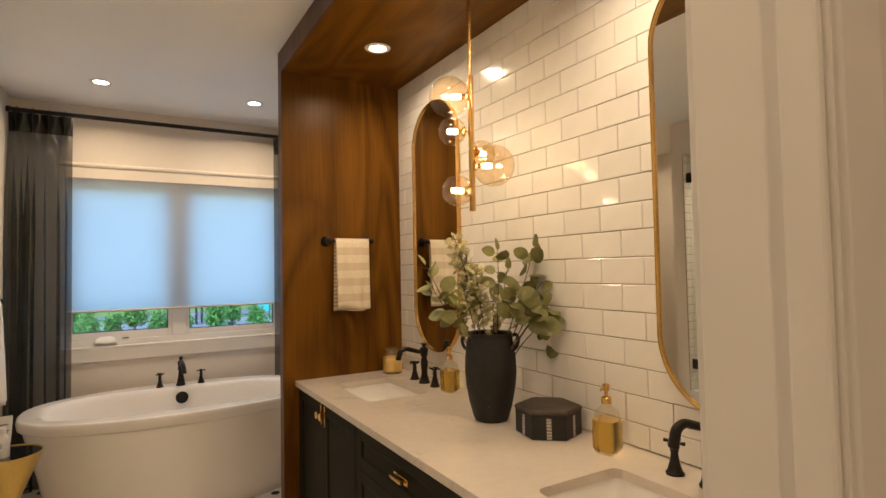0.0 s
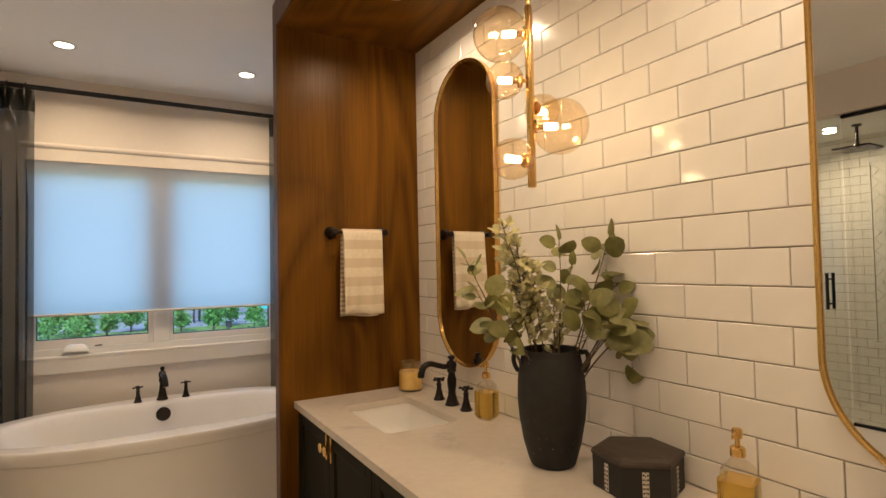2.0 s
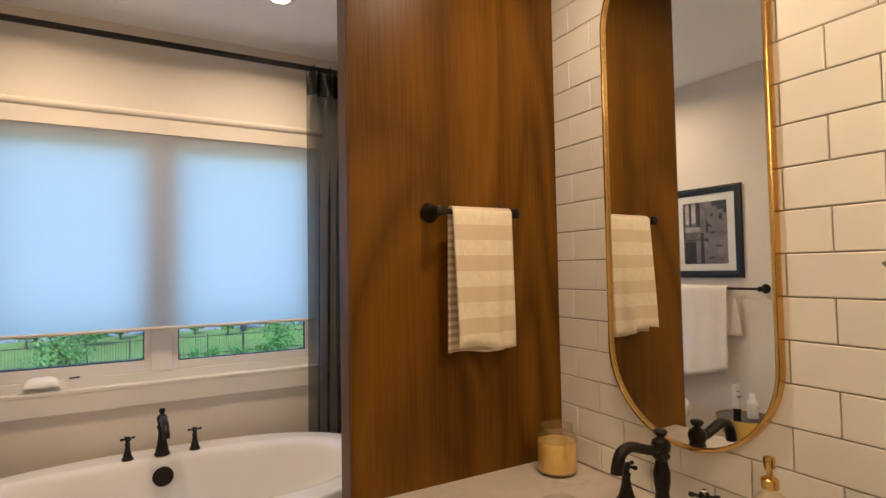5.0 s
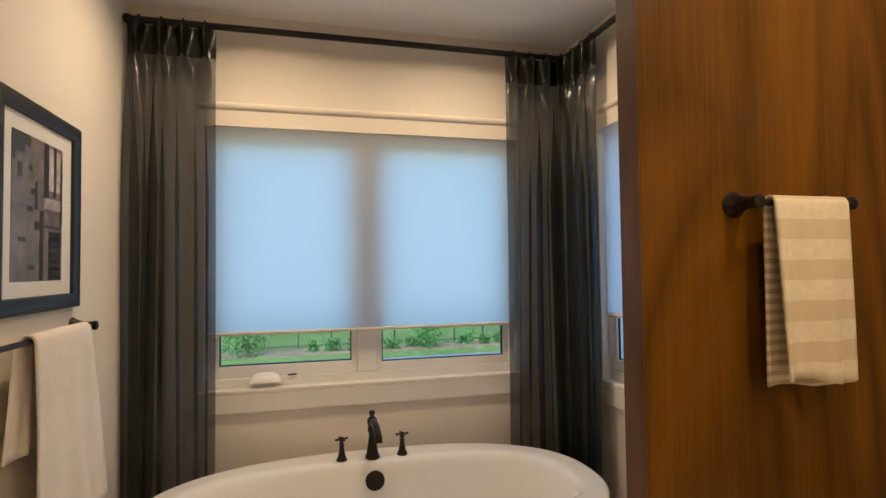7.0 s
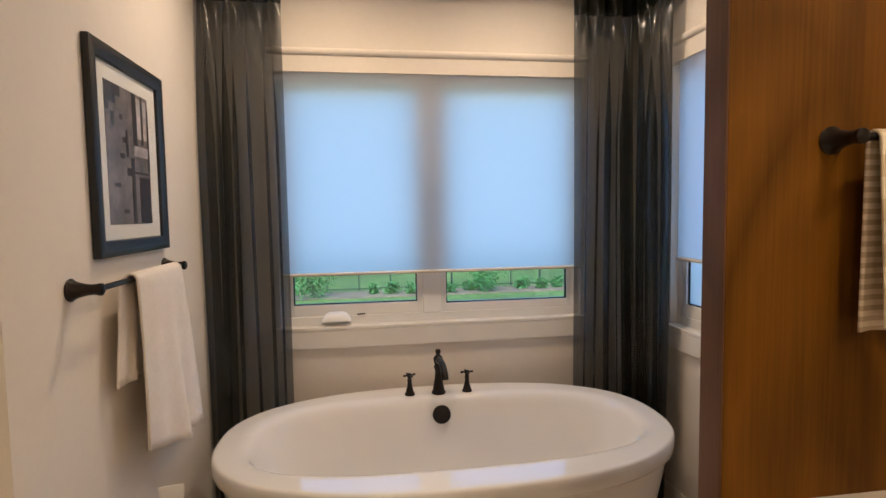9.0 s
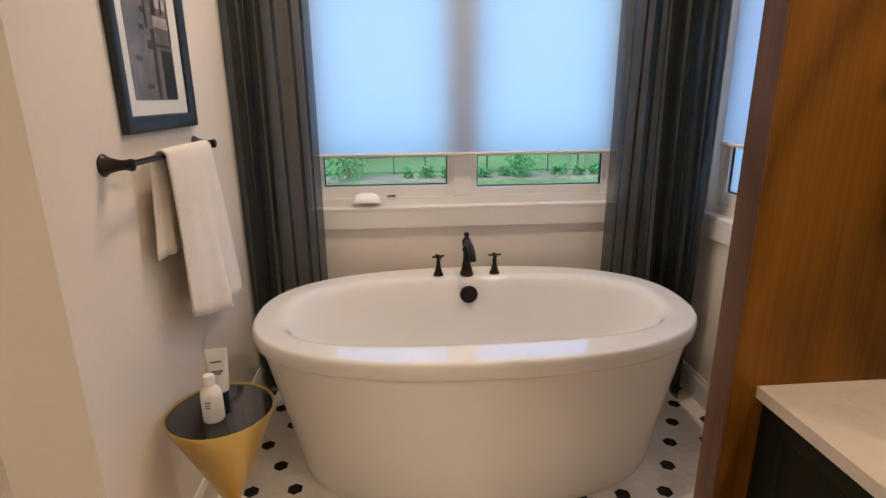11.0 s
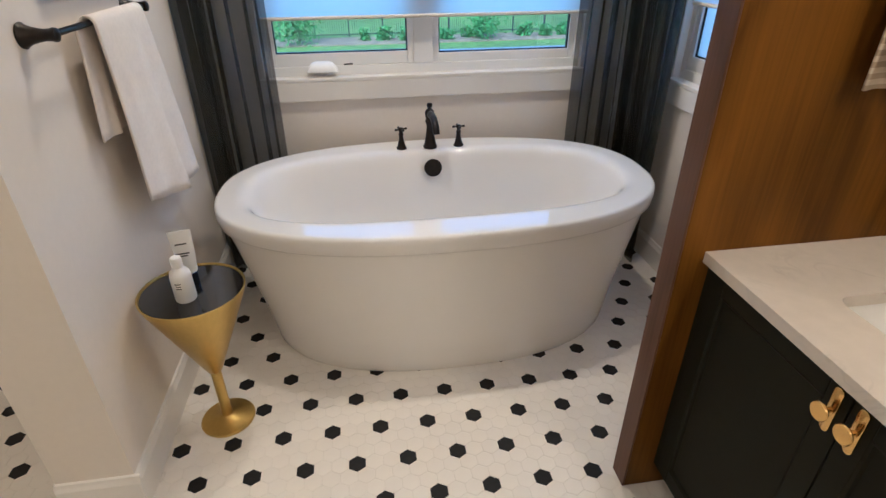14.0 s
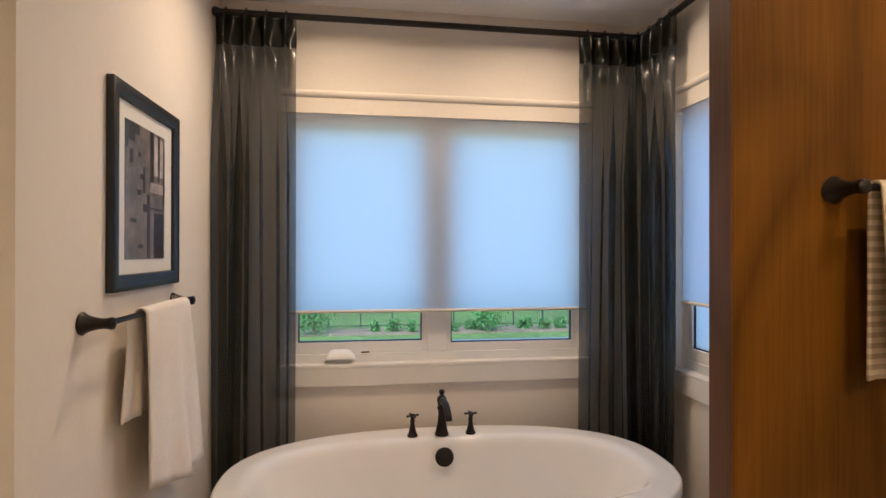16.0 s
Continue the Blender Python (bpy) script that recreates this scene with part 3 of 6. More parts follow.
win1 = window("window_1", pose(0, WIN, 0), WX0, WX1, WZ0, WZ1, (0.611, 0.775), (1.110, 1.094), 0.022, "white vinyl two-light window with painted sill")
bm = bmesh.new()
loft(bm, [ngon(0.089, 0.245, -0.014, 0.041, 0.012, 1.028), ngon(0.094, 0.240, -0.010, 0.041, 0.012, 1.043), ngon(0.110, 0.223, 0.007, 0.041, 0.012, 1.066),
          ngon(0.131, 0.202, 0.02, 0.041, 0.01, 1.074)], True, True, True)
part("crank_cover", bm, VINYL, win1, "white folded window crank", 50)
bm = tube(bmesh.new(), [(0.277, 0.037, 1.054), (0.322, 0.037, 1.056)], 0.004, 8)
part("lock_lever", bm, BLACK_METAL, win1)
win2 = window("window_2", pose(TW, 0, 0, 0, 0, -90), -EY1, -EY0, WZ0, WZ1, None, (1.11,), 0.022, "white vinyl side window with frosted glass", FROSTED)


def roller_blind(m, u0, u1, z0, z1, out, label):
    b = thing("roller_blind", label, "blind", group="roller blinds")
    b.matrix_world = m
    bm = bmesh.new()
    nz = 16
    rows = [[(u0 + (u1 - u0) * i / 24, -out + 0.0015 * math.sin(5 * i / 24 + k * 0.3), z0 + 0.012 + (z1 - z0 - 0.012) * k / nz) for i in range(25)] for k in range(nz + 1)]
    loft(bm, rows, False)
    part("shade_cloth", bm, BLIND, b, "pale translucent cloth, backlit", 60)
    bm = tube(bmesh.new(), [(u0, -out, z0 + 0.006), (u1, -out, z0 + 0.006)], 0.009, 12)
    part("hem_bar", bm, HEM, b, "beige hem bar", 60)
    # lowest 85 mm, in wall paint, imitates shade cloth with no backlight
    prof = [(-0.011, -0.085), (-0.015, -0.084), (-0.016, -0.001), (-0.026, 0.004), (-0.034, 0.014), (-0.034, 0.024), (-0.026, 0.034), (-0.016, 0.038), (-0.016, 0.30), (-0.011, 0.30)]
    bm = bmesh.new()
    loft(bm, [[(u, -out + 0.008 + v, z1 + z) for v, z in prof] for u in (u0 - 0.03, u1 + 0.03)], True, True, True)
    part("head_board", bm, WALL, b, "painted head board with rounded lip, lower strip imitating unlit cloth", 40)
    return b


roller_blind(pose(0, WIN, 0), WX0 + 0.02, WX1 - 0.01, 1.277, 2.424, 0.007, "white roller blind lowered most of the way over the window")
roller_blind(pose(TW, 0, 0, 0, 0, -90), -EY1 + 0.085, -EY0 - 0.03, 1.345, 2.418, 0.007, "white roller blind lowered over the side window")

# ---- curtains on their rod ----
ROD_Y, ROD_X, ROD_Z = 4.89, 1.825, 2.803
rod = thing("curtain_rod", "black metal curtain rod bent round the corner", "curtain rod", (0, 0, 0))
bm = tube(bmesh.new(), [(WEST + 0.002, ROD_Y, ROD_Z), (ROD_X - 0.05, ROD_Y, ROD_Z), (ROD_X - 0.015, ROD_Y - 0.015, ROD_Z), (ROD_X, ROD_Y - 0.05, ROD_Z), (ROD_X, PAN1 + 0.02, ROD_Z)], 0.0165, 14)
part("rod", bm, BLACK_METAL, rod, "", 40)
bm = lathe(bmesh.new(), [(0, 0), (0.021, 0.001), (0.024, 0.01), (0.021, 0.026), (0, 0.028)], 16, (WEST + 0.004, ROD_Y, ROD_Z), pose(0, 0, 0, 0, 90, 0))
part("finial", bm, BLACK_METAL, rod, "", 40)
for x, y in ((-0.25, None), (1.62, None)):
    bm = tube(bmesh.new(), [(x, WIN - 0.001, ROD_Z - 0.03), (x, WIN - 0.04, ROD_Z - 0.028), (x, ROD_Y, ROD_Z - 0.018)], 0.006, 8)
    part("rod_bracket", bm, BLACK_METAL, rod)


def curtain(path_pts, pleats, label, seed, flat_start):
    """A pinch-pleated sheer that hangs along a line in plan, top to floor, with its rings."""
    rnd = random.Random(seed)
    c = thing("curtain", label, "curtain", group="curtains")
    pts = [Vector((*p, 0)) for p in path_pts]
    lens = [0]
    for a, b in zip(pts, pts[1:]):
        lens.append(lens[-1] + (b - a).length)
    n = pleats * 30
    top, low = ROD_Z - 0.026, 0.012
    heights = [top - 0.02 * k for k in range(16)] + [top - 0.36, top - 0.45] + [top - 0.45 - (top - 0.45 - low) * k / 14 for k in range(1, 15)]
    ph = [rnd.uniform(-0.5, 0.5) for _ in range(pleats + 2)]
    rows, lining = [], []
    for z in heights:
        f = (top - z) / (top - low)
        row, row_in = [], []
        for i in range(n + 1):
            u = i / n
            s = u * lens[-1]
            k = max(j for j in range(len(lens) - 1) if lens[j] <= s + 1e-9)
            a, b = pts[k], pts[k + 1]
            d = (b - a).normalized()
            nrm = Vector((d.y, -d.x, 0))
            base = a + d * (s - lens[k])
            w = u * pleats
            j = int(min(w, pleats - 1e-6))
            ang = 2 * math.pi * (0.95 * w + 0.14 * math.sin(1.9 * w + 6 * ph[0])) + 0.5 * f * math.sin(1.3 * w + ph[3])
            edge = min(1.0, (u if flat_start else 1 - u) / 0.2)      # the hem towards the window hangs flat
            fold = 0.5 - 0.5 * math.cos(ang)
            c_ = (w % 1) - 0.5
            squeeze = math.exp(-((top - z - 0.115) / 0.06) ** 2)
            g = min(1.0, max(0.0, (top - 0.15 - z) / 0.6))
            head = 0.010 + 0.052 * math.exp(-(c_ / (0.14 + 0.12 * (1 - squeeze))) ** 2)
            body = 0.080 * fold * (0.7 + 0.3 * math.sin(2.3 * w + 5 * ph[1])) * (0.25 + 0.75 * edge) + 0.012 * math.sin(9.1 * u + 4 * f + ph[1])
            off = (1 - g) * head + g * body
            width = lens[-1] / pleats
            roll = 0.26 * width * math.sin(2 * ang) * g * edge + 0.012 * g * edge * math.sin(3 * math.pi * u + 2 * f + ph[2])
            roll -= (1 - g) * c_ * width * 0.85 * squeeze * math.exp(-(c_ / 0.3) ** 2)
            p = base + nrm * off + d * roll
            row.append((p.x, p.y, z + (0.0 if z < top else 0.006 * math.cos(2 * math.pi * w))))
            q = p - nrm * 0.004
            row_in.append((q.x, q.y, z))
        rows.append(row)
        if top - z < 0.15:
            lining.append(row_in)
    bm = bmesh.new()
    loft(bm, rows, False)
    part("sheer_cloth", bm, SHEER, c, "", 75)
    bm = bmesh.new()
    loft(bm, lining, False)
    part("header_tape", bm, HEADER_TAPE, c, "dark stiffened heading behind the pleats", 75)
    for j in range(pleats):
        u = (j + 0.5) / pleats
        s = u * lens[-1]
        k = max(q for q in range(len(lens) - 1) if lens[q] <= s + 1e-9)
        d = (pts[k + 1] - pts[k]).normalized()
        p = pts[k] + d * (s - lens[k])
        bm = bmesh.new()
        nn = 20
        ring = [p + Vector((-d.y, d.x, 0)) * 0.0215 * math.cos(2 * math.pi * q / nn) + Vector((0, 0, ROD_Z + 0.002 + 0.0215 * math.sin(2 * math.pi * q / nn))) for q in range(nn + 1)]
        tube(bm, ring, 0.0032, 6, False)
        part("curtain_ring", bm, BLACK_METAL, c)
    return c


curtain([(-0.442, ROD_Y), (-0.052, ROD_Y)], 4, "dark grey pinch-pleated sheer curtain gathered to the wall", 3, False)
curtain([(1.455, ROD_Y), (ROD_X - 0.04, ROD_Y), (ROD_X, ROD_Y - 0.04), (ROD_X, 4.535)], 7, "dark grey pinch-pleated sheer curtain in the room corner", 5, True)

# ---- recessed lights ----


def can_light(x, y, z):
    c = thing("recessed_light", "round white recessed ceiling light, switched on, seen or added", "ceiling light", (x, y, z), group="recessed lights")
    bm = lathe(bmesh.new(), [(0.046, -0.0025), (0.05, -0.006), (0.066, -0.005), (0.071, -0.0005), (0.046, -0.0005), (0.046, -0.0025)], 40)
    part("trim_ring", bm, TRIM, c, "", 40)
    bm = lathe(bmesh.new(), [(0, -0.003), (0.044, -0.003), (0.045, -0.0005), (0, -0.0005)], 40)
    part("lens", bm, CAN_GLOW, c, "bright warm lens")
    return c


# the last three of CANS are added fixtures, out of view
for cx, cy, cz, cw in CANS:
    can_light(cx, cy, cz - (0.0005 if cz != 2.62 else 0) + (0.02 if cz == 2.62 else 0))

# ---- bathtub ----
tub = thing("bathtub", "white freestanding oval bathtub with a broad deck", "bathtub", (0, 0, 0))
TX, TY, TZ = 0.678, 4.392, 0.662
N = 96
bm = bmesh.new()
outer = [(0.0, 0.815, 0.535), (0.012, 0.822, 0.54), (0.05, 0.828, 0.541), (0.20, 0.860, 0.544), (0.40, 0.912, 0.546), (0.555, 0.955, 0.547), (0.566, 0.958, 0.548),
         (0.570, 0.975, 0.556), (0.576, 0.981, 0.560), (0.61, 0.985, 0.562), (0.632, 0.982, 0.560), (0.639, 0.976, 0.554), (0.641, 0.968, 0.547), (0.641, 0.960, 0.540)]
rings = [oval(TX, TY, z * 1.034, a, b + 0.004, N, 2.42) for z, a, b in outer]
inner = [(0.6408, 0.884, 0.488), (0.6400, 0.868, 0.473), (0.6375, 0.853, 0.460), (0.632, 0.839, 0.447), (0.622, 0.826, 0.436), (0.606, 0.815, 0.427), (0.58, 0.803, 0.418), (0.52, 0.778, 0.402),
         (0.38, 0.725, 0.375), (0.26, 0.670, 0.345), (0.19, 0.600, 0.30), (0.165, 0.500, 0.24), (0.158, 0.300, 0.13)]
rings += [oval(TX, TY, z + 0.022, a + 0.022, b - 0.055, N, 3.0) for z, a, b in inner]
loft(bm, rings, True, True, True)
part("shell", bm, ACRYLIC, tub, "", 40)
bm = lathe(bmesh.new(), [(0, 0.011), (0.032, 0.0105), (0.045, 0.008), (0.047, 0.0), (0, 0)], 28, (0.692, 4.732, 0.580), pose(0, 0, 0, 80, 0, 0))
part("overflow_plate", bm, BRONZE, tub, "dark bronze overflow plate", 40)
bm = lathe(bmesh.new(), [(0, 0.006), (0.025, 0.005), (0.032, 0.0), (0, 0)], 24, (0.692, 4.38, 0.18))
part("drain", bm, BRONZE, tub, "dark bronze drain", 40)


def cross_handle(parent, x, y, z, h, r=0.021, turn=20):
    bm = lathe(bmesh.new(), [(0, 0), (r * 1.25, 0.0), (r * 1.3, h * 0.05), (r * 1.05, h * 0.10), (r * 0.95, h * 0.16), (r * 0.62, h * 0.40), (r * 0.5, h * 0.58), (r * 0.62, h * 0.64),
                             (r * 0.62, h * 0.68), (r * 0.4, h * 0.72), (r * 0.4, h * 0.80)], 20, (x, y, z))
    base = part("handle_base", bm, BRONZE, parent, "", 35)
    bm = bmesh.new()
    zz = z + h * 0.86
    lathe(bm, [(0, h * 0.76), (r * 0.5, h * 0.77), (r * 0.62, h * 0.84), (r * 0.55, h * 0.93), (r * 0.3, h * 0.97), (0, h * 0.975)], 16, (x, y, z))
    for k in range(4):
        a = radians(turn + 90 * k)
        e = Vector((math.cos(a), math.sin(a), 0.06))
        c = Vector((x, y, zz))
        tube(bm, [c, c + e * r * 0.9, c + e * r * 1.25, c + e * r * 1.5, c + e * r * 1.62], [r * 0.26, r * 0.2, r * 0.3, r * 0.3, r * 0.12], 10)
    part("cross_handle", bm, BRONZE, base, "", 40)
    bm = lathe(bmesh.new(), [(0, h * 0.985), (r * 0.26, h * 0.98), (r * 0.3, h * 0.972), (0, h * 0.97)], 12, (x, y, z))
    part("index_cap", bm, PORCELAIN, base, "small white index cap", 40)
    return base


tap = thing("bath_faucet", "dark bronze three-piece bath faucet with cross handles", "faucet", (0.690, 4.820, 0.6632))
bm = lathe(bmesh.new(), [(0, 0), (0.036, 0), (0.037, 0.008), (0.031, 0.016), (0.029, 0.03), (0.021, 0.07), (0.017, 0.11), (0.019, 0.125), (0.024, 0.135), (0.024, 0.142),
                         (0.019, 0.15), (0.023, 0.165), (0.025, 0.18), (0.022, 0.192), (0.014, 0.20), (0.009, 0.204), (0.013, 0.212), (0.015, 0.222), (0.011, 0.230), (0, 0.232)], 24)
part("spout_body", bm, BRONZE, tap, "", 35)
bm = tube(bmesh.new(), curve_points([(0, 0, 0.176), (0.006, -0.05, 0.178), (0.010, -0.10, 0.168), (0.013, -0.135, 0.140), (0.014, -0.145, 0.112)], 6),
          [0.019] * 6 + [0.0175] * 6 + [0.0165] * 6 + [0.017] * 6 + [0.0185], 14)
part("spout", bm, BRONZE, tap, "", 45)
cross_handle(tap, -0.151, 0, 0, 0.118)
cross_handle(tap, 0.151, 0, 0, 0.118, turn=5)

# ---- vanity ----
CAB_X = 1.225


def shaker(parent, name, y0, y1, z0, z1, rail=0.055, t=0.02):
    """A framed door or drawer front that looks towards -x."""
    x0 = CAB_X
    bm = bmesh.new()
    g = 0.0015
    y0, y1, z0, z1 = y0 + g, y1 - g, z0 + g, z1 - g
    box(bm, x0 - t, x0, y0, y0 + rail, z0, z1, 0.0015, 1)
    box(bm, x0 - t, x0, y1 - rail, y1, z0, z1, 0.0015, 1)
    box(bm, x0 - t, x0, y0 + rail, y1 - rail, z0, z0 + rail, 0.0015, 1)
    box(bm, x0 - t, x0, y0 + rail, y1 - rail, z1 - rail, z1, 0.0015, 1)
    d = part(name, bm, CABINET, parent)
    bm = bmesh.new()
    prof = [(0.0, 0.0), (0.006, 0.002), (0.010, 0.008)]
    a0, a1, b0, b1 = y0 + rail, y1 - rail, z0 + rail, z1 - rail
    rings = [[(x0 - t + q, a0 + p, b0 + p), (x0 - t + q, a1 - p, b0 + p), (x0 - t + q, a1 - p, b1 - p), (x0 - t + q, a0 + p, b1 - p)] for p, q in prof]
    loft(bm, rings, True, False, True)
    part("inset_panel", bm, CABINET, d)
    return d


def knob(parent, y, z, x=CAB_X - 0.02):
    bm = bmesh.new()
    prism_pts = ngon(-0.011, 0.011, -0.055, 0.055, 0.011, 0)
    loft(bm, [[(x - 0.0005, y + p[0], z + p[1]) for p in prism_pts], [(x - 0.004, y + p[0], z + p[1]) for p in prism_pts], [(x - 0.006, y + p[0] * 0.7, z + p[1] * 0.95) for p in prism_pts]], True, True, True)
    h = part("handle", bm, GOLD, parent, "brass backplate with disc knob", 40)
    bm = lathe(bmesh.new(), [(0.006, 0), (0.005, 0.012), (0.007, 0.018), (0.019, 0.021), (0.021, 0.025), (0.019, 0.028), (0, 0.029)], 22, (x - 0.005, y, z), pose(0, 0, 0, 0, -90, 0))
    part("knob", bm, GOLD, h, "", 35)


def cup_pull(parent, y, z, x=CAB_X - 0.02):
    bm = bmesh.new()
    box(bm, x - 0.005, x - 0.0005, y - 0.058, y + 0.058, z - 0.013, z + 0.013, 0.002)
    h = part("handle", bm, GOLD, parent, "brass rectangular drawer pull", 40)
    bm = box(bmesh.new(), x - 0.03, x - 0.005, y - 0.045, y + 0.045, z - 0.004, z + 0.010, 0.003)
    part("grip", bm, GOLD, h, "", 40)


def base_cabinet(y0, y1, kind, label):
    c = thing("vanity_cabinet", label, "cabinet", group="vanity cabinets")
    bm = bmesh.new()
    box(bm, CAB_X, TW - 0.001, y0 + 0.001, y0 + 0.018, 0.10, COUNTER - 0.032)
    box(bm, CAB_X, TW - 0.001, y1 - 0.018, y1 - 0.001, 0.10, COUNTER - 0.032)
    box(bm, CAB_X, TW - 0.001, y0 + 0.018, y1 - 0.018, 0.10, 0.118)
    box(bm, CAB_X, CAB_X + 0.018, y0 + 0.018, y1 - 0.018, 0.118, COUNTER - 0.22)
    box(bm, TW - 0.018, TW - 0.001, y0 + 0.018, y1 - 0.018, 0.118, COUNTER - 0.032)
    part("body", bm, CABINET, c)
    bm = box(bmesh.new(), CAB_X + 0.06, CAB_X + 0.075, y0 + 0.001, y1 - 0.001, 0, 0.10)
    part("toe_kick", bm, CABINET, c)
    z0, z1 = 0.105, COUNTER - 0.036
    mid = (y0 + y1) / 2
    if kind == "doors":
        knob(shaker(c, "door", y0 + 0.02, mid, z0, z1), mid - 0.029, z1 - 0.066)
        knob(shaker(c, "door", mid, y1 - 0.02, z0, z1), mid + 0.029, z1 - 0.066)
        for a, b in ((y0 + 0.001, y0 + 0.02), (y1 - 0.02, y1 - 0.001)):
            part("stile", boxes((CAB_X - 0.018, CAB_X, a, b, z0, z1)), CABINET, c)
    else:
        h = (z1 - z0)
        for k, (a, b) in enumerate(((0.76, 1.0), (0.38, 0.76), (0.0, 0.38))):
            cup_pull(shaker(c, "drawer", y0 + 0.004, y1 - 0.004, z0 + h * a, z0 + h * b, 0.05), mid, z0 + h * (a + b) / 2)
    return c


base_cabinet(2.24, PAN0 - 0.001, "doors", "dark green shaker vanity cabinet with two doors")
base_cabinet(1.32, 2.24, "drawers", "dark green shaker vanity cabinet with three drawers")
base_cabinet(DOOR_N + 0.02, 1.32, "doors", "dark green shaker vanity cabinet with two doors")

SINKS = (2.70, 0.930)
SX0, SX1, SHALF = 1.352, 1.692, 0.253
top = thing("countertop", "white veined quartz countertop with two sink cut-outs", "countertop")
bm = bmesh.new()
C0, C1 = 1.186, TW - 0.002
cy0, cy1 = DOOR_N + 0.002, PAN0 - 0.002
zt, zb = COUNTER, COUNTER - 0.031


def plate_with_holes(bm, z, flip):
    """Grid strips round rounded holes."""
    outer_pts = []
    segs = sorted([cy0, cy1] + [s + d for s in SINKS for d in (-0.30, 0.30)])
    for a, b in zip(segs, segs[1:]):
        hole = next((s for s in SINKS if a < s < b), None)
        if hole is None:
            bm.faces.new([bm.verts.new(p) for p in ((C0, a, z), (C1, a, z), (C1, b, z), (C0, b, z))])
        else:
            ring = ngon(SX0, SX1, hole - SHALF, hole + SHALF, 0.035, z, 6)
            ring_v = [bm.verts.new(p) for p in ring]
            corners = [bm.verts.new(p) for p in ((C1, b, z), (C0, b, z), (C0, a, z), (C1, a, z))]
            q = len(ring) // 4
            for k in range(4):
                grp = ring_v[k * q:(k + 1) * q]
                for u, v in zip(grp, grp[1:]):
                    bm.faces.new((corners[k], u, v))
                nxt = ring_v[((k + 1) * q) % len(ring)]
                bm.faces.new((corners[k], grp[-1], nxt, corners[(k + 1) % 4]))
            outer_pts.append(ring)
    return outer_pts


rings_t = plate_with_holes(bm, zt, False)
rings_b = plate_with_holes(bm, zb, True)
for a, b in zip(rings_t, rings_b):
    loft(bm, [a, b], True)
loft(bm, [[(C0, cy0, zb), (C1, cy0, zb), (C1, cy1, zb), (C0, cy1, zb)], [(C0, cy0, zt), (C1, cy0, zt), (C1, cy1, zt), (C0, cy1, zt)]], True)
bmesh.ops.remove_doubles(bm, verts=bm.verts, dist=0.0001)
part("slab", bm, QUARTZ, top)


def basin(y):
    s = thing("sink_basin", "white rectangular undermount sink basin", "sink", (0, 0, 0), group="sinks")
    bm = bmesh.new()
    x0, x1 = SX0 - 0.004, SX1 + 0.004
    h = SHALF + 0.004
    rings = []
    for z, d, r in ((zb - 0.001, -0.02, 0.045), (zb - 0.001, 0.0, 0.04), (zb - 0.02, 0.004, 0.04), (zb - 0.09, 0.015, 0.05), (zb - 0.115, 0.028, 0.05), (zb - 0.128, 0.055, 0.045), (zb - 0.132, 0.11, 0.03)):
        rings.append(ngon(x0 + d, x1 - d, y - h + d, y + h - d, r, z))
    loft(bm, rings, True, False, True)
    part("bowl", bm, PORCELAIN, s, "", 50)
    bm = lathe(bmesh.new(), [(0, 0.004), (0.018, 0.003), (0.022, 0), (0, 0)], 20, ((x0 + x1) / 2 + 0.03, y, zb - 0.132))
    part("drain", bm, BRONZE, s, "dark bronze drain", 40)
    return s


def sink_faucet(y):
    f = thing("sink_faucet", "dark bronze widespread faucet with cross handles", "faucet", (1.797, y, COUNTER + 0.0005), group="sink faucets")
    f.matrix_world = f.matrix_world @ Matrix.Diagonal((1, 1, 0.91, 1))
    bm = lathe(bmesh.new(), [(0, 0), (0.033, 0), (0.034, 0.006), (0.029, 0.012), (0.027, 0.022), (0.019, 0.05), (0.017, 0.075), (0.021, 0.10), (0.022, 0.13), (0.017, 0.152), (0.015, 0.165),
                             (0.021, 0.172), (0.023, 0.178), (0.020, 0.186), (0.024, 0.198), (0.025, 0.210), (0.021, 0.222), (0.011, 0.229), (0.009, 0.233), (0.016, 0.240), (0.019, 0.247), (0.014, 0.253), (0, 0.256)], 24)
    part("spout_body", bm, BRONZE, f, "", 35)
    pts = curve_points([(0, 0, 0.205), (-0.035, 0, 0.200), (-0.075, 0, 0.212), (-0.115, 0, 0.224), (-0.148, 0, 0.213), (-0.162, 0, 0.180), (-0.165, 0, 0.160)], 6)
    bm = tube(bmesh.new(), pts, [0.0135 + 0.002 * (i / len(pts)) for i in range(len(pts))], 14)
    part("spout", bm, BRONZE, f, "", 45)
    cross_handle(f, 0.0, 0.122, 0, 0.125, 0.022, 10)
    cross_handle(f, 0.0, -0.122, 0, 0.125, 0.022, 35)
    return f


for sy in SINKS:
    basin(sy)
    sink_faucet(sy - 0.014)

# ---- mirrors ----


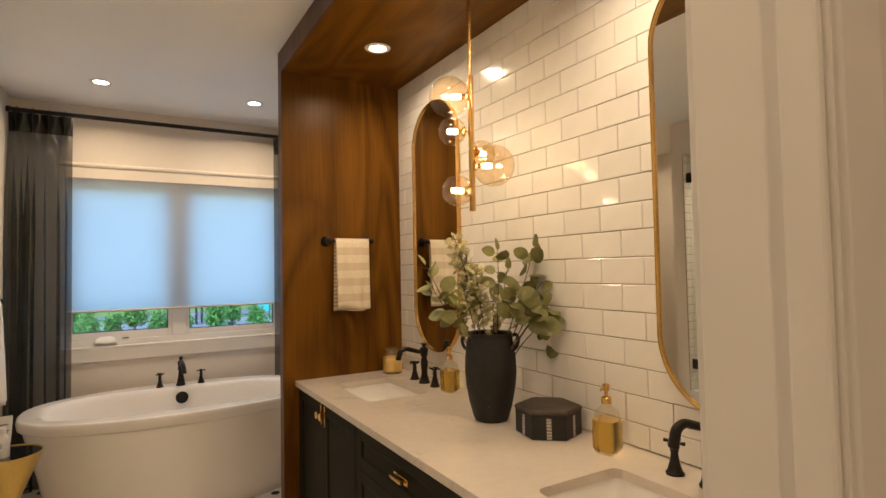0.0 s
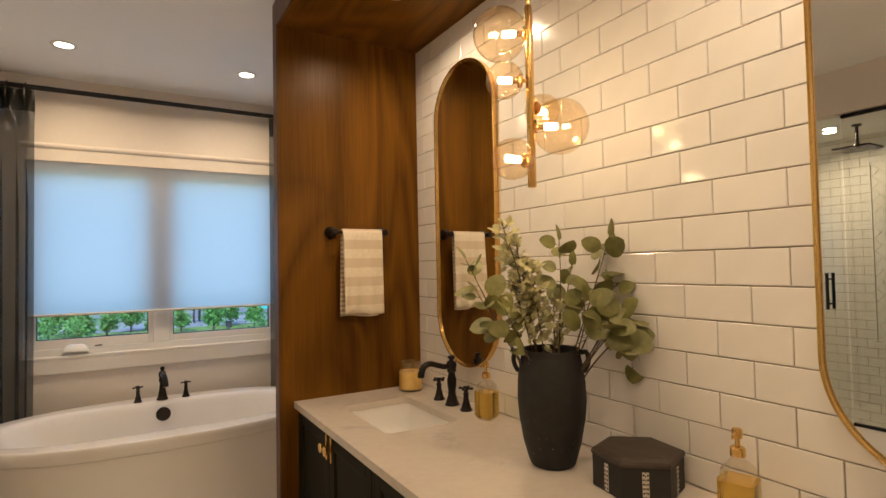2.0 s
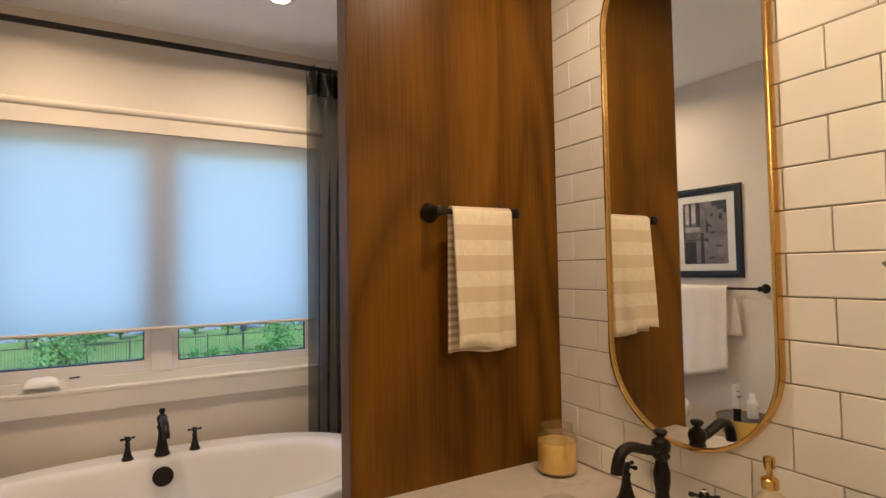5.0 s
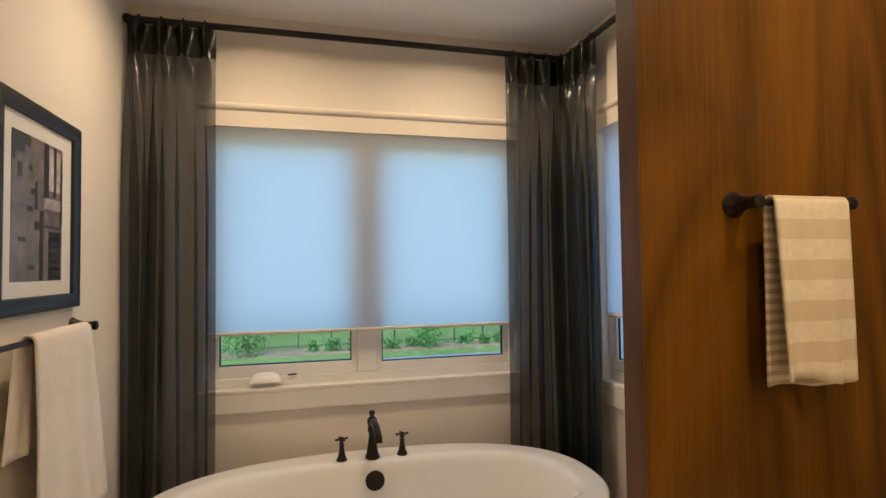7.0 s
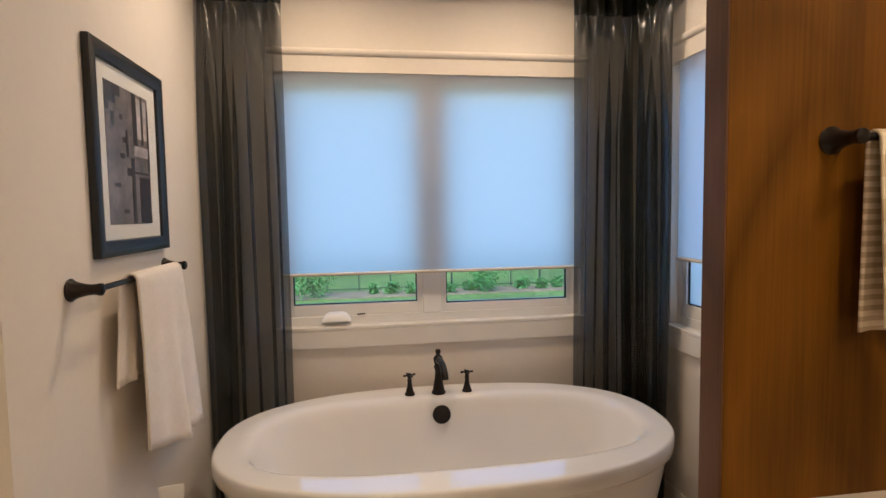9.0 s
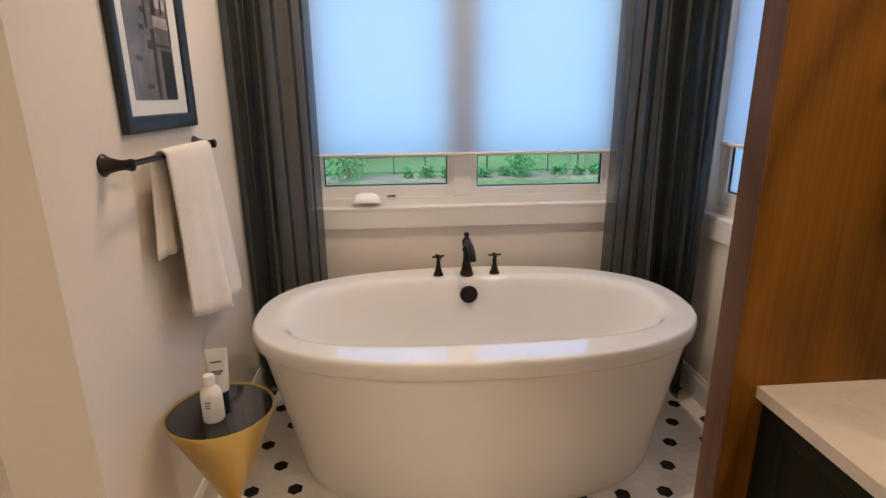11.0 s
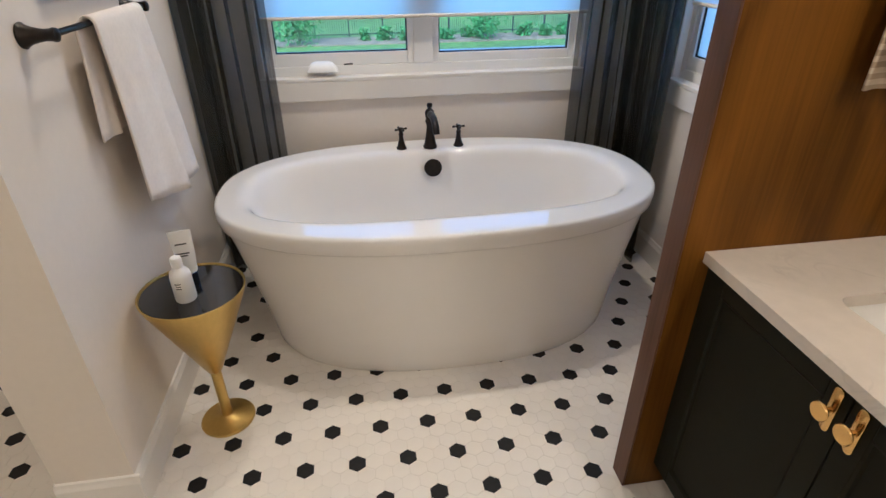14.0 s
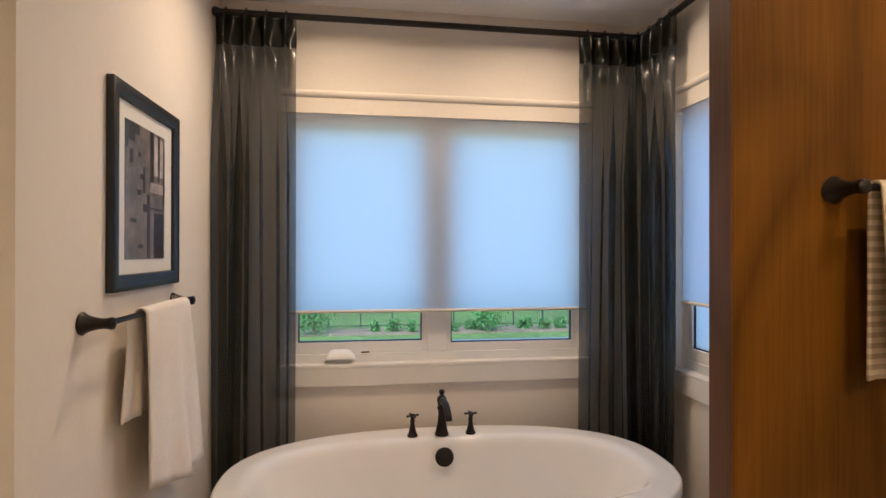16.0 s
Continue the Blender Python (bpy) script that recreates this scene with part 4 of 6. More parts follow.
def pill_mirror(y, label, turn=0.0, lean=0.0):
    w, z0, z1 = 0.254, 1.083, 2.565
    m = thing("wall_mirror", label, "mirror", group="wall mirrors")
    m.matrix_world = Matrix.Translation((TW - 0.012 - 0.254 * abs(math.tan(radians(turn))), y, 1.83)) @ pose(0, 0, 0, 0, lean, -turn) @ Matrix.Translation((0, 0, -1.83))

    def outline(d):
        pts = []
        for cz, a0 in ((z1 - w, 0), (z0 + w, 180)):
            for k in range(33):
                a = radians(a0 + 180 * k / 32)
                pts.append(((w - d) * math.cos(a), cz + (w - d) * math.sin(a)))
        return pts
    bm = bmesh.new()
    prof = [(0.0, 0.008), (0.0, -0.024), (0.002, -0.026), (0.008, -0.026), (0.010, -0.024), (0.010, -0.014), (0.010, 0.006)]
    loft(bm, [[(x, py, pz) for py, pz in outline(d)] for d, x in prof], True)
    part("mirror_frame", bm, GOLD, m, "thin gold metal frame", 40)
    bm = bmesh.new()
    loft(bm, [[(x, py, pz) for py, pz in outline(0.0105)] for x in (-0.004, -0.016)], True, True, True)
    part("mirror_glass", bm, MIRROR, m)
    return m


pill_mirror(2.668, "tall pill-shaped wall mirror in a thin gold frame", -1.2, 0.0)
pill_mirror(0.892, "tall pill-shaped wall mirror in a thin gold frame")

# ---- pendant ----
pend = thing("pendant_light", "gold pendant with five amber glass globes, lit", "pendant light", (1.549, 1.774, -0.006))
bm = tube(bmesh.new(), [(0, 0, 1.81), (0, 0, 1.812), (0, 0, 2.372), (0, 0, 2.378)], [0.0115, 0.0128, 0.0128, 0.010], 16)
part("stem", bm, GOLD, pend, "", 40)
bm = tube(bmesh.new(), [(0, 0, 2.378), (0, 0, SOFFIT - 0.02)], 0.007, 12)
part("rod", bm, GOLD, pend, "", 40)
bm = lathe(bmesh.new(), [(0, 0), (0.06, 0), (0.06, -0.018), (0.056, -0.022), (0.008, -0.024), (0, -0.024)], 32, (0, 0, SOFFIT - 0.0005))
part("canopy", bm, GOLD, pend, "", 40)
for dx, dy, gz, gr in ((-0.072, 0.051, 2.292, 0.084), (-0.072, 0.034, 2.142, 0.058), (0.070, 0.026, 2.062, 0.056), (0.078, -0.046, 1.998, 0.087), (-0.078, -0.007, 1.89, 0.063)):
    c = Vector((dx, dy, gz))
    d = Vector((dx, dy, 0)).normalized()
    rot = d.to_track_quat("Z", "X").to_matrix().to_4x4()
    # the globe is open at the neck, where its cup holds it
    prof = [(gr * math.sin(a), -gr * math.cos(a)) for a in [radians(14 + 166 * k / 26) for k in range(27)]]
    prof[-1] = (0, gr)
    bm = lathe(bmesh.new(), prof, 40, (0, 0, 0), Matrix.Translation(c) @ rot)
    g = part("globe", bm, AMBER_GLASS, pend, "amber glass globe", 80)
    g.visible_shadow = False
    s0 = max(0.0, c.xy.length - gr)
    bm = lathe(bmesh.new(), [(0, -0.01), (0.006, -0.01), (0.006, s0 + 0.002), (0.021, s0 + 0.004), (0.022, s0 + 0.012), (0.019, s0 + 0.015), (0.0095, s0 + 0.016), (0.0095, s0 + 0.036), (0, s0 + 0.036)], 20,
               (0, 0, 0), Matrix.Translation((0, 0, gz)) @ rot)
    part("socket", bm, GOLD, pend, "", 40)
    bm = lathe(bmesh.new(), [(0, s0 + 0.036), (0.0085, s0 + 0.037), (0.0105, s0 + 0.042), (0.0105, s0 + 0.072), (0.008, s0 + 0.078), (0, s0 + 0.079)], 16, (0, 0, 0), Matrix.Translation((0, 0, gz)) @ rot)
    part("bulb", bm, BULB, pend, "glowing bulb", 60)

# ---- towel bars and towels ----


def towel_bar(name, m, length, label):
    """A bar between two bell-shaped posts; local y runs along the wall, x away from it."""
    b = thing(name, label, "towel bar", group="towel bars")
    b.matrix_world = m
    for y in (0, length):
        bm = lathe(bmesh.new(), [(0, 0), (0.031, 0), (0.032, 0.004), (0.027, 0.009), (0.021, 0.022), (0.016, 0.042), (0.0145, 0.055), (0.0155, 0.068), (0.0175, 0.074), (0.0165, 0.081), (0.010, 0.085), (0, 0.086)], 24,
                   (0.0005, y, 0), pose(0, 0, 0, 0, 90, 0))
        part("post", bm, BRONZE, b, "", 35)
    bm = tube(bmesh.new(), [(0.066, -0.002, 0), (0.066, length + 0.002, 0)], 0.0085, 14)
    part("bar", bm, BRONZE, b, "", 40)
    return b


def towel_sheet(bm, y0, y1, front, back, top_z, x_bar, r, sway, seed, thick=0.006, nu=28, flare=0.0, skew=0.0, back_in=0.0, hem_wave=0.0, flare0=0.0, hem_rise=0.0, back_slide=0.0):
    """Cloth folded over a bar: down the back, over the top, down the front."""
    rnd = random.Random(seed)
    prof = []
    nb, nf = 10, 18
    for k in range(nb + 1):
        prof.append((-1, back * (1 - k / nb), 0))
    for k in range(1, 8):
        prof.append((0, math.pi * k / 8, 0))
    for k in range(nf + 1):
        prof.append((1, front * k / nf, 0))
    ph = [rnd.uniform(0, 6.28) for _ in range(4)]
    rows = []
    for side, v, _ in prof:
        row = []
        for i in range(nu + 1):
            u = i / nu
            if side == 0:
                x = x_bar - r * math.cos(v)
                z = top_z + r * math.sin(v)
                y = y0 + (y1 - y0) * u
            else:
                f = v / (front if side > 0 else back)
                drop = v
                wav = sway * f * (math.sin(2 * math.pi * 1.6 * u + ph[0]) + 0.6 * math.sin(2 * math.pi * 3.1 * u + ph[1] + 1.5 * f))
                x = x_bar + side * r + (side * 0.002 + wav * (1 if side > 0 else 0.4)) + (0.012 * f if side > 0 else 0)
                yy0, yy1 = y0 + flare0 * f, y1 + flare * f
                y = yy0 + (yy1 - yy0) * u + skew * f * (1 if side > 0 else 0)
                if side < 0:
                    y = y0 + (y1 - back_in - y0) * u - 0.01 * f + back_slide * (0.5 + 0.5 * f)
                z = top_z - drop + hem_wave * f * math.sin(2 * math.pi * (0.8 * u + 0.1)) * (1 if side > 0 else 0.5)
                z += hem_rise * f * (1 - u) ** 2 * (1 if side > 0 else 0)
            row.append((x, y, z))
        rows.append(row)
    return rows


def hung_towel(name, m, label, mats, **k):
    t = thing(name, label, "towel")
    t.matrix_world = m
    rows = towel_sheet(None, **k)
    nb = 10
    for nm, sel, mt in (("front_fold", rows[nb + 3:], mats[0]), ("back_fold", rows[:nb + 4], mats[1])):
        bm = bmesh.new()
        loft(bm, sel, False)
        ob = part(nm, bm, mt, t, "", 80)
        so = ob.modifiers.new("thickness", "SOLIDIFY")
        so.thickness, so.offset = 0.007, 0.0
    return t


# bar and striped hand towel on the walnut panel: local x looks towards -y
towel_bar("towel_bar", pose(1.380, PAN0, 1.752, 0, 0, -90), 0.278, "dark bronze towel bar on the walnut panel")
hung_towel("hand_towel", pose(1.335, PAN0, 1.752, 0, 0, -90), "beige and white striped hand towel folded over the bar", (STRIPES, STRIPES_BACK),
           y0=0.086, y1=0.303, front=0.418, back=0.435, top_z=0.0, x_bar=0.066, r=0.0135, sway=0.011, seed=4, hem_wave=0.011, back_in=0.006, skew=0.0, flare=0.002)
# bar and white bath towel under the picture: local x looks towards +x
towel_bar("towel_bar", pose(WEST, 3.654, 1.410, 0, 0, 0), 0.69, "dark bronze towel bar on the painted wall")
hung_towel("bath_towel", pose(WEST, 3.654, 1.410, 0, 0, 0), "white terry bath towel folded over the bar", (TOWEL, TOWEL),
           y0=0.213, y1=0.614, front=0.650, back=0.32, top_z=0.0, x_bar=0.066, r=0.018, sway=0.020, seed=9, flare=0.16, flare0=0.012, hem_rise=0.10, back_in=0.22, back_slide=-0.06)

# ---- picture ----
pic = thing("framed_picture", "black framed monochrome photograph with a wide white mat", "picture", (WEST, 0, 0))
PY0, PY1, PZ0, PZ1 = 3.787, 4.352, 1.482, 2.131
bm = bmesh.new()
fr_prof = [(0, 0.001), (0, 0.022), (0.005, 0.025), (0.020, 0.026), (0.032, 0.022), (0.047, 0.018), (0.050, 0.006), (0.050, 0.001)]
loft(bm, [[(x, PY0 + d, PZ0 + d), (x, PY1 - d, PZ0 + d), (x, PY1 - d, PZ1 - d), (x, PY0 + d, PZ1 - d)] for d, x in fr_prof], True)
part("picture_frame", bm, FRAME_BLACK, pic, "", 30)
bm = box(bmesh.new(), 0.001, 0.008, PY0 + 0.0505, PY1 - 0.0505, PZ0 + 0.0505, PZ1 - 0.0505)
part("mat_board", bm, MAT_BOARD, pic, "white mat")
A0, A1, B0, B1 = 3.893, 4.228, 1.580, 2.028
PH = [material("print_grey_%s" % n, c, 0.5, grain=0.25, scale=35, mottle=0.3, mottle_scale=9) for n, c in (("mid", (0.17, 0.14, 0.136)), ("dark", (0.035, 0.027, 0.03)), ("soft", (0.05, 0.04, 0.04)), ("pale", (0.44, 0.38, 0.38)))]
bm = box(bmesh.new(), 0.008, 0.0092, A0, A1, B0, B1)
photo = part("photograph", bm, PH[0], pic, "grey photograph of an old building facade")


def ink(list_, mat, name):
    bm = bmesh.new()
    for a, b, c, d in list_:
        box(bm, 0.0092, 0.0098, A0 + (A1 - A0) * a, A0 + (A1 - A0) * b, B0 + (B1 - B0) * c, B0 + (B1 - B0) * d)
    tagged(part(name, bm, mat, photo), "", "", "", "stuff")


ink([(0.60, 0.70, 0.60, 1.0), (0.80, 0.86, 0.62, 1.0), (0.70, 0.97, 0.0, 0.36), (0.95, 1.0, 0.42, 0.92), (0.60, 0.97, 0.385, 0.40)], PH[1], "dark_tones")
ink([(0.0, 0.07, 0.80, 1.0), (0.07, 0.22, 0.86, 1.0), (0.22, 0.33, 0.92, 1.0), (0.10, 0.18, 0.70, 0.80), (0.34, 0.42, 0.60, 0.64), (0.30, 0.36, 0.76, 0.80), (0.28, 0.38, 0.48, 0.52), (0.42, 0.52, 0.36, 0.42),
     (0.12, 0.26, 0.27, 0.30), (0.30, 0.42, 0.08, 0.11), (0.52, 0.6, 0.0, 0.5), (0.42, 0.47, 0.50, 0.7)], PH[1], "shadow_marks")
ink([(0.70, 0.80, 0.66, 0.97), (0.86, 0.95, 0.66, 0.97), (0.60, 0.97, 0.52, 0.60)], PH[3], "pale_columns")
ink([(0.72, 0.95, 0.02 + 0.055 * k, 0.035 + 0.055 * k) for k in range(6)], PH[2], "louvre_marks")
bm = box(bmesh.new(), 0.0125, 0.0140, PY0 + 0.0502, PY1 - 0.0502, PZ0 + 0.0502, PZ1 - 0.0502)
pg = part("picture_glass", bm, PICTURE_GLASS, pic)
pg.visible_shadow = False

# ---- side table with toiletries ----
tb = thing("side_table", "brushed gold cone side table with a black glass top", "side table", (-0.260, 3.713, 0))
bm = lathe(bmesh.new(), [(0, 0), (0.098, 0), (0.100, 0.004), (0.096, 0.010), (0.03, 0.022), (0.022, 0.03), (0.019, 0.06), (0.0185, 0.23), (0.02, 0.245)], 48)
part("pedestal", bm, GOLD_SATIN, tb, "", 35)
bm = lathe(bmesh.new(), [(0.02, 0.243), (0.026, 0.25), (0.163, 0.578), (0.169, 0.597), (0.170, 0.604), (0.166, 0.6045), (0.1635, 0.600), (0.16, 0.585)], 64)
part("cone", bm, GOLD_SATIN, tb, "", 35)
bm = lathe(bmesh.new(), [(0, 0.5995), (0.161, 0.5995), (0.1632, 0.597), (0.1632, 0.588), (0, 0.588)], 64)
part("tabletop", bm, BLACK_GLASS, tb, "black glass tabletop", 35)
bt = thing("lotion_bottle", "small white plastic bottle with a round cap", "bottle", (-0.265, 3.664, 0.6))
bt.matrix_world = bt.matrix_world @ Matrix.Diagonal((1.22, 1.22, 1.17, 1))
bm = lathe(bmesh.new(), [(0, 0), (0.025, 0), (0.027, 0.004), (0.027, 0.075), (0.024, 0.090), (0.012, 0.102), (0.011, 0.106)], 28)
part("body", bm, PLASTIC, bt, "", 40)
bm = lathe(bmesh.new(), [(0.0105, 0.104), (0.014, 0.105), (0.0145, 0.128), (0.012, 0.133), (0, 0.134)], 24)
part("cap", bm, PLASTIC, bt, "white cap", 40)
bm = bmesh.new()
for z, w in ((0.062, 0.016), (0.054, 0.012), (0.047, 0.014)):
    rr = 0.0273
    loft(bm, [[(rr * math.cos(a), rr * math.sin(a), zz) for a in [radians(-95 + w * 1000 * (q / 6 - 0.5) * 2.1) for q in range(7)]] for zz in (z, z + 0.003)], False)
tagged(part("print_marks", bm, INK, bt), "dark unreadable print", "", "", "stuff")
tu = thing("cream_tube", "white plastic cream tube standing on its black cap", "tube", (-0.272, 3.768, 0.6), 12)
tu.matrix_world = tu.matrix_world @ Matrix.Diagonal((1.15, 1.15, 1.16, 1))
bm = lathe(bmesh.new(), [(0, 0), (0.019, 0), (0.02, 0.003), (0.0195, 0.034), (0, 0.034)], 24)
part("cap", bm, BLACK_GLASS, tu, "glossy black cap", 40)
bm = bmesh.new()
loft(bm, [oval(0, 0, z, a, b, 24, 2) for z, a, b in ((0.034, 0.017, 0.017), (0.037, 0.023, 0.021), (0.07, 0.026, 0.017), (0.12, 0.029, 0.009), (0.158, 0.031, 0.0022), (0.168, 0.031, 0.0018))], True, True, True)
part("tube_body", bm, PLASTIC, tu, "", 50)
bm = bmesh.new()
for z, w in ((0.128, 0.018), (0.10, 0.022), (0.093, 0.014)):
    yb = -(0.017 + (z - 0.07) / 0.05 * -0.008) - 0.0012
    box(bm, -w, w * 0.7, yb - 0.0005, yb, z, z + 0.004)
tagged(part("print_marks", bm, INK, tu), "dark unreadable print", "", "", "stuff")

# ---- things on the counter ----


def soap_bottle(x, y, turn):
    s = thing("soap_dispenser", "clear glass soap bottle with gold pump and amber soap", "soap dispenser", (x, y, COUNTER + 0.0005), turn, "soap dispensers")
    s.matrix_world = s.matrix_world @ Matrix.Diagonal((0.84, 0.84, 0.97, 1))
    bm = bmesh.new()

    def ring(r, z, c=0.38):
        return ngon(-r, r, -r, r, r * c, z, 5)
    loft(bm, [ring(0.038, 0), ring(0.042, 0.004), ring(0.043, 0.012), ring(0.043, 0.135), ring(0.040, 0.150), ring(0.028, 0.162, 0.7), ring(0.019, 0.170, 0.9), ring(0.017, 0.184, 0.95)], True, True, False)
    g = part("glass_bottle", bm, CLEAR_GLASS, s, "clear glass", 60)
    g.visible_shadow = False
    bm = bmesh.new()
    loft(bm, [ring(0.036, 0.005), ring(0.0405, 0.008), ring(0.0502, 0.02), ring(0.0502, 0.118), ring(0.0502, 0.120)], True, True, True)
    liquid = part("soap", bm, AMBER_SOAP, s, "amber liquid soap", 60)
    liquid.visible_shadow = False
    bm = lathe(bmesh.new(), [(0, 0.178), (0.021, 0.178), (0.0215, 0.182), (0.021, 0.198), (0.016, 0.202), (0.0075, 0.204), (0.0075, 0.222), (0.014, 0.223), (0.0145, 0.243), (0.012, 0.247), (0, 0.248)], 22)
    tube(bm, [(0.005, 0, 0.236), (-0.02, 0, 0.238), (-0.04, 0, 0.234), (-0.048, 0, 0.229)], [0.005, 0.0045, 0.004, 0.003], 8)
    part("pump", bm, GOLD, s, "gold pump", 40)
    return s


soap_bottle(1.80, 2.405, 20)
soap_bottle(1.772, 1.288, 15)

jar = thing("candle_jar", "gold candle in a clear glass jar", "candle", (1.776, 3.074, COUNTER + 0.0005))
bm = lathe(bmesh.new(), [(0, 0), (0.058, 0), (0.062, 0.004), (0.063, 0.012), (0.063, 0.11), (0.060, 0.122), (0.052, 0.128), (0.052, 0.150), (0.054, 0.153), (0.050, 0.154), (0.049, 0.130), (0.057, 0.12), (0.060, 0.11), (0.060, 0.012), (0, 0.010)], 40)
g = part("glass_jar", bm, CLEAR_GLASS, jar, "clear glass", 50)
g.visible_shadow = False
bm = lathe(bmesh.new(), [(0, 0.011), (0.0605, 0.011), (0.0612, 0.014), (0.0612, 0.098), (0.0595, 0.101), (0, 0.101)], 40)
part("wax", bm, GOLD_LABEL, jar, "golden wax", 50)

hexbox = thing("trinket_box", "dark hexagonal box with bone inlay strips", "box", (1.762, 1.585, COUNTER + 0.0005), 20)
hexbox.matrix_world = hexbox.matrix_world @ Matrix.Diagonal((1.07, 1.07, 1.1, 1))


def hexagon(r, z):
    return [(r * math.cos(radians(60 * k)), r * math.sin(radians(60 * k)), z) for k in range(6)]


bm = loft(bmesh.new(), [hexagon(0.118, 0), hexagon(0.120, 0.002), hexagon(0.120, 0.084)], True, True, True)
part("box_body", bm, BOX_BODY, hexbox)
bm = loft(bmesh.new(), [hexagon(0.121, 0.0845), hexagon(0.1235, 0.086), hexagon(0.1235, 0.092), hexagon(0.120, 0.098), hexagon(0.104, 0.103), hexagon(0.06, 0.105)], True, True, True)
part("lid", bm, BOX_LID, hexbox, "dark brown wooden lid")
ap = 0.120 * math.cos(radians(30))
for k in range(6):
    for off in (0.0,):
        bm = bmesh.new()
        for j in range(2):
            o = off + (j - 0.5) * 0.0095
            w = 0.0035
            box(bm, ap - 0.001, ap + 0.0008, o - w, o + w, 0.004, 0.074)
        for j in range(7):
            box(bm, ap - 0.001, ap + 0.0008, off - 0.0013, off + 0.0013, 0.006 + j * 0.01, 0.0105 + j * 0.01)
        bmesh.ops.rotate(bm, verts=bm.verts, cent=(0, 0, 0), matrix=Matrix.Rotation(radians(60 * k + 30), 3, "Z"))
        part("inlay_strip", bm, BONE, hexbox, "bone inlay strip")
        bm = bmesh.new()
        for j in range(6):
            for q in (-1, 1):
                o = off + q * 0.0048
                box(bm, ap + 0.0008, ap + 0.0013, o - 0.0021, o + 0.0021, 0.0085 + j * 0.0112, 0.0135 + j * 0.0112)
        bmesh.ops.rotate(bm, verts=bm.verts, cent=(0, 0, 0), matrix=Matrix.Rotation(radians(60 * k + 30), 3, "Z"))
        part("inlay_dots", bm, BOX_BODY, hexbox)

# ---- vase with branches ----
VX, VY = 1.681, 1.860
vase = thing("vase", "tall matt black clay vase with two small handles", "vase", (VX, VY, COUNTER + 0.0005))
vp = [(0, 0), (0.066, 0), (0.071, 0.003), (0.078, 0.02), (0.095, 0.08), (0.107, 0.15), (0.112, 0.21), (0.110, 0.27), (0.104, 0.32), (0.097, 0.352), (0.095, 0.364), (0.098, 0.372), (0.096, 0.376),
      (0.088, 0.374), (0.085, 0.36), (0.095, 0.30), (0.10, 0.2), (0.07, 0.03), (0, 0.02)]
bm = lathe(bmesh.new(), vp, 64)
rn = random.Random(2)
for v in bm.verts:
    w = 1 + 0.012 * noise.noise(Vector((v.co.x * 12, v.co.y * 12, v.co.z * 7)))
    v.co.x *= w
    v.co.y *= w
part("vase_body", bm, CLAY, vase, "", 50)
for a in (140, 320):
    d = Vector((math.cos(radians(a)), math.sin(radians(a)), 0))
    pts = curve_points([d * 0.097 + Vector((0, 0, 0.362)), d * 0.115 + Vector((0, 0, 0.364)), d * 0.122 + Vector((0, 0, 0.340)), d * 0.116 + Vector((0, 0, 0.315)), d * 0.105 + Vector((0, 0, 0.300))], 6)
    bm = tube(bmesh.new(), pts, 0.0075, 10)
    part("vase_handle", bm, CLAY, vase, "", 60)
# chalky flecks on the clay
bm = bmesh.new()
for _ in range(70):
    a, z = rn.uniform(0, 6.28), rn.choice([rn.uniform(0.03, 0.12), rn.uniform(0.03, 0.34)])
    r = np.interp(z, [0.02, 0.08, 0.15, 0.21, 0.27, 0.32, 0.352], [0.078, 0.095, 0.107, 0.112, 0.110, 0.104, 0.097]) * 1.006
    s = rn.uniform(0.0008, 0.0026)
    c = Vector((r * math.cos(a), r * math.sin(a), z))
    t1, t2 = Vector((-math.sin(a), math.cos(a), 0)), Vector((0, 0, 1))
    bm.faces.new([bm.verts.new(c + t1 * s * math.cos(q) * rn.uniform(0.6, 1.3) + t2 * s * math.sin(q) * rn.uniform(0.6, 1.3) + c.xy.to_3d().normalized() * 0.0006) for q in (0, 1.1, 2.2, 3.3, 4.4, 5.4)])
tagged(part("chalk_flecks", bm, CHALK, vase), "pale worn flecks", "", "", "stuff")


def leaf(bm, at, along, up, length, width, cup=0.12, point=0.6):
    """A single leaf blade with a folded midrib, from its stalk outwards."""
    along, up = along.normalized(), up.normalized()
    side = along.cross(up).normalized()
    up = side.cross(along)
    n = 9
    left, mid, right = [], [], []
    for k in range(n + 1):
        t = k / n
        w = width * 0.5 * (math.sin(math.pi * min(1, t ** point)) ** 0.55) if 0 < k < n else 0.0006
        bend = -0.18 * length * t * t
        c = at + along * (length * t) + up * bend
        mid.append(bm.verts.new(c))
        left.append(bm.verts.new(c + side * w + up * cup * w))
        right.append(bm.verts.new(c - side * w + up * cup * w))
    for k in range(n):
        bm.faces.new((left[k], mid[k], mid[k + 1], left[k + 1]))
        bm.faces.new((mid[k], right[k], right[k + 1], mid[k + 1]))


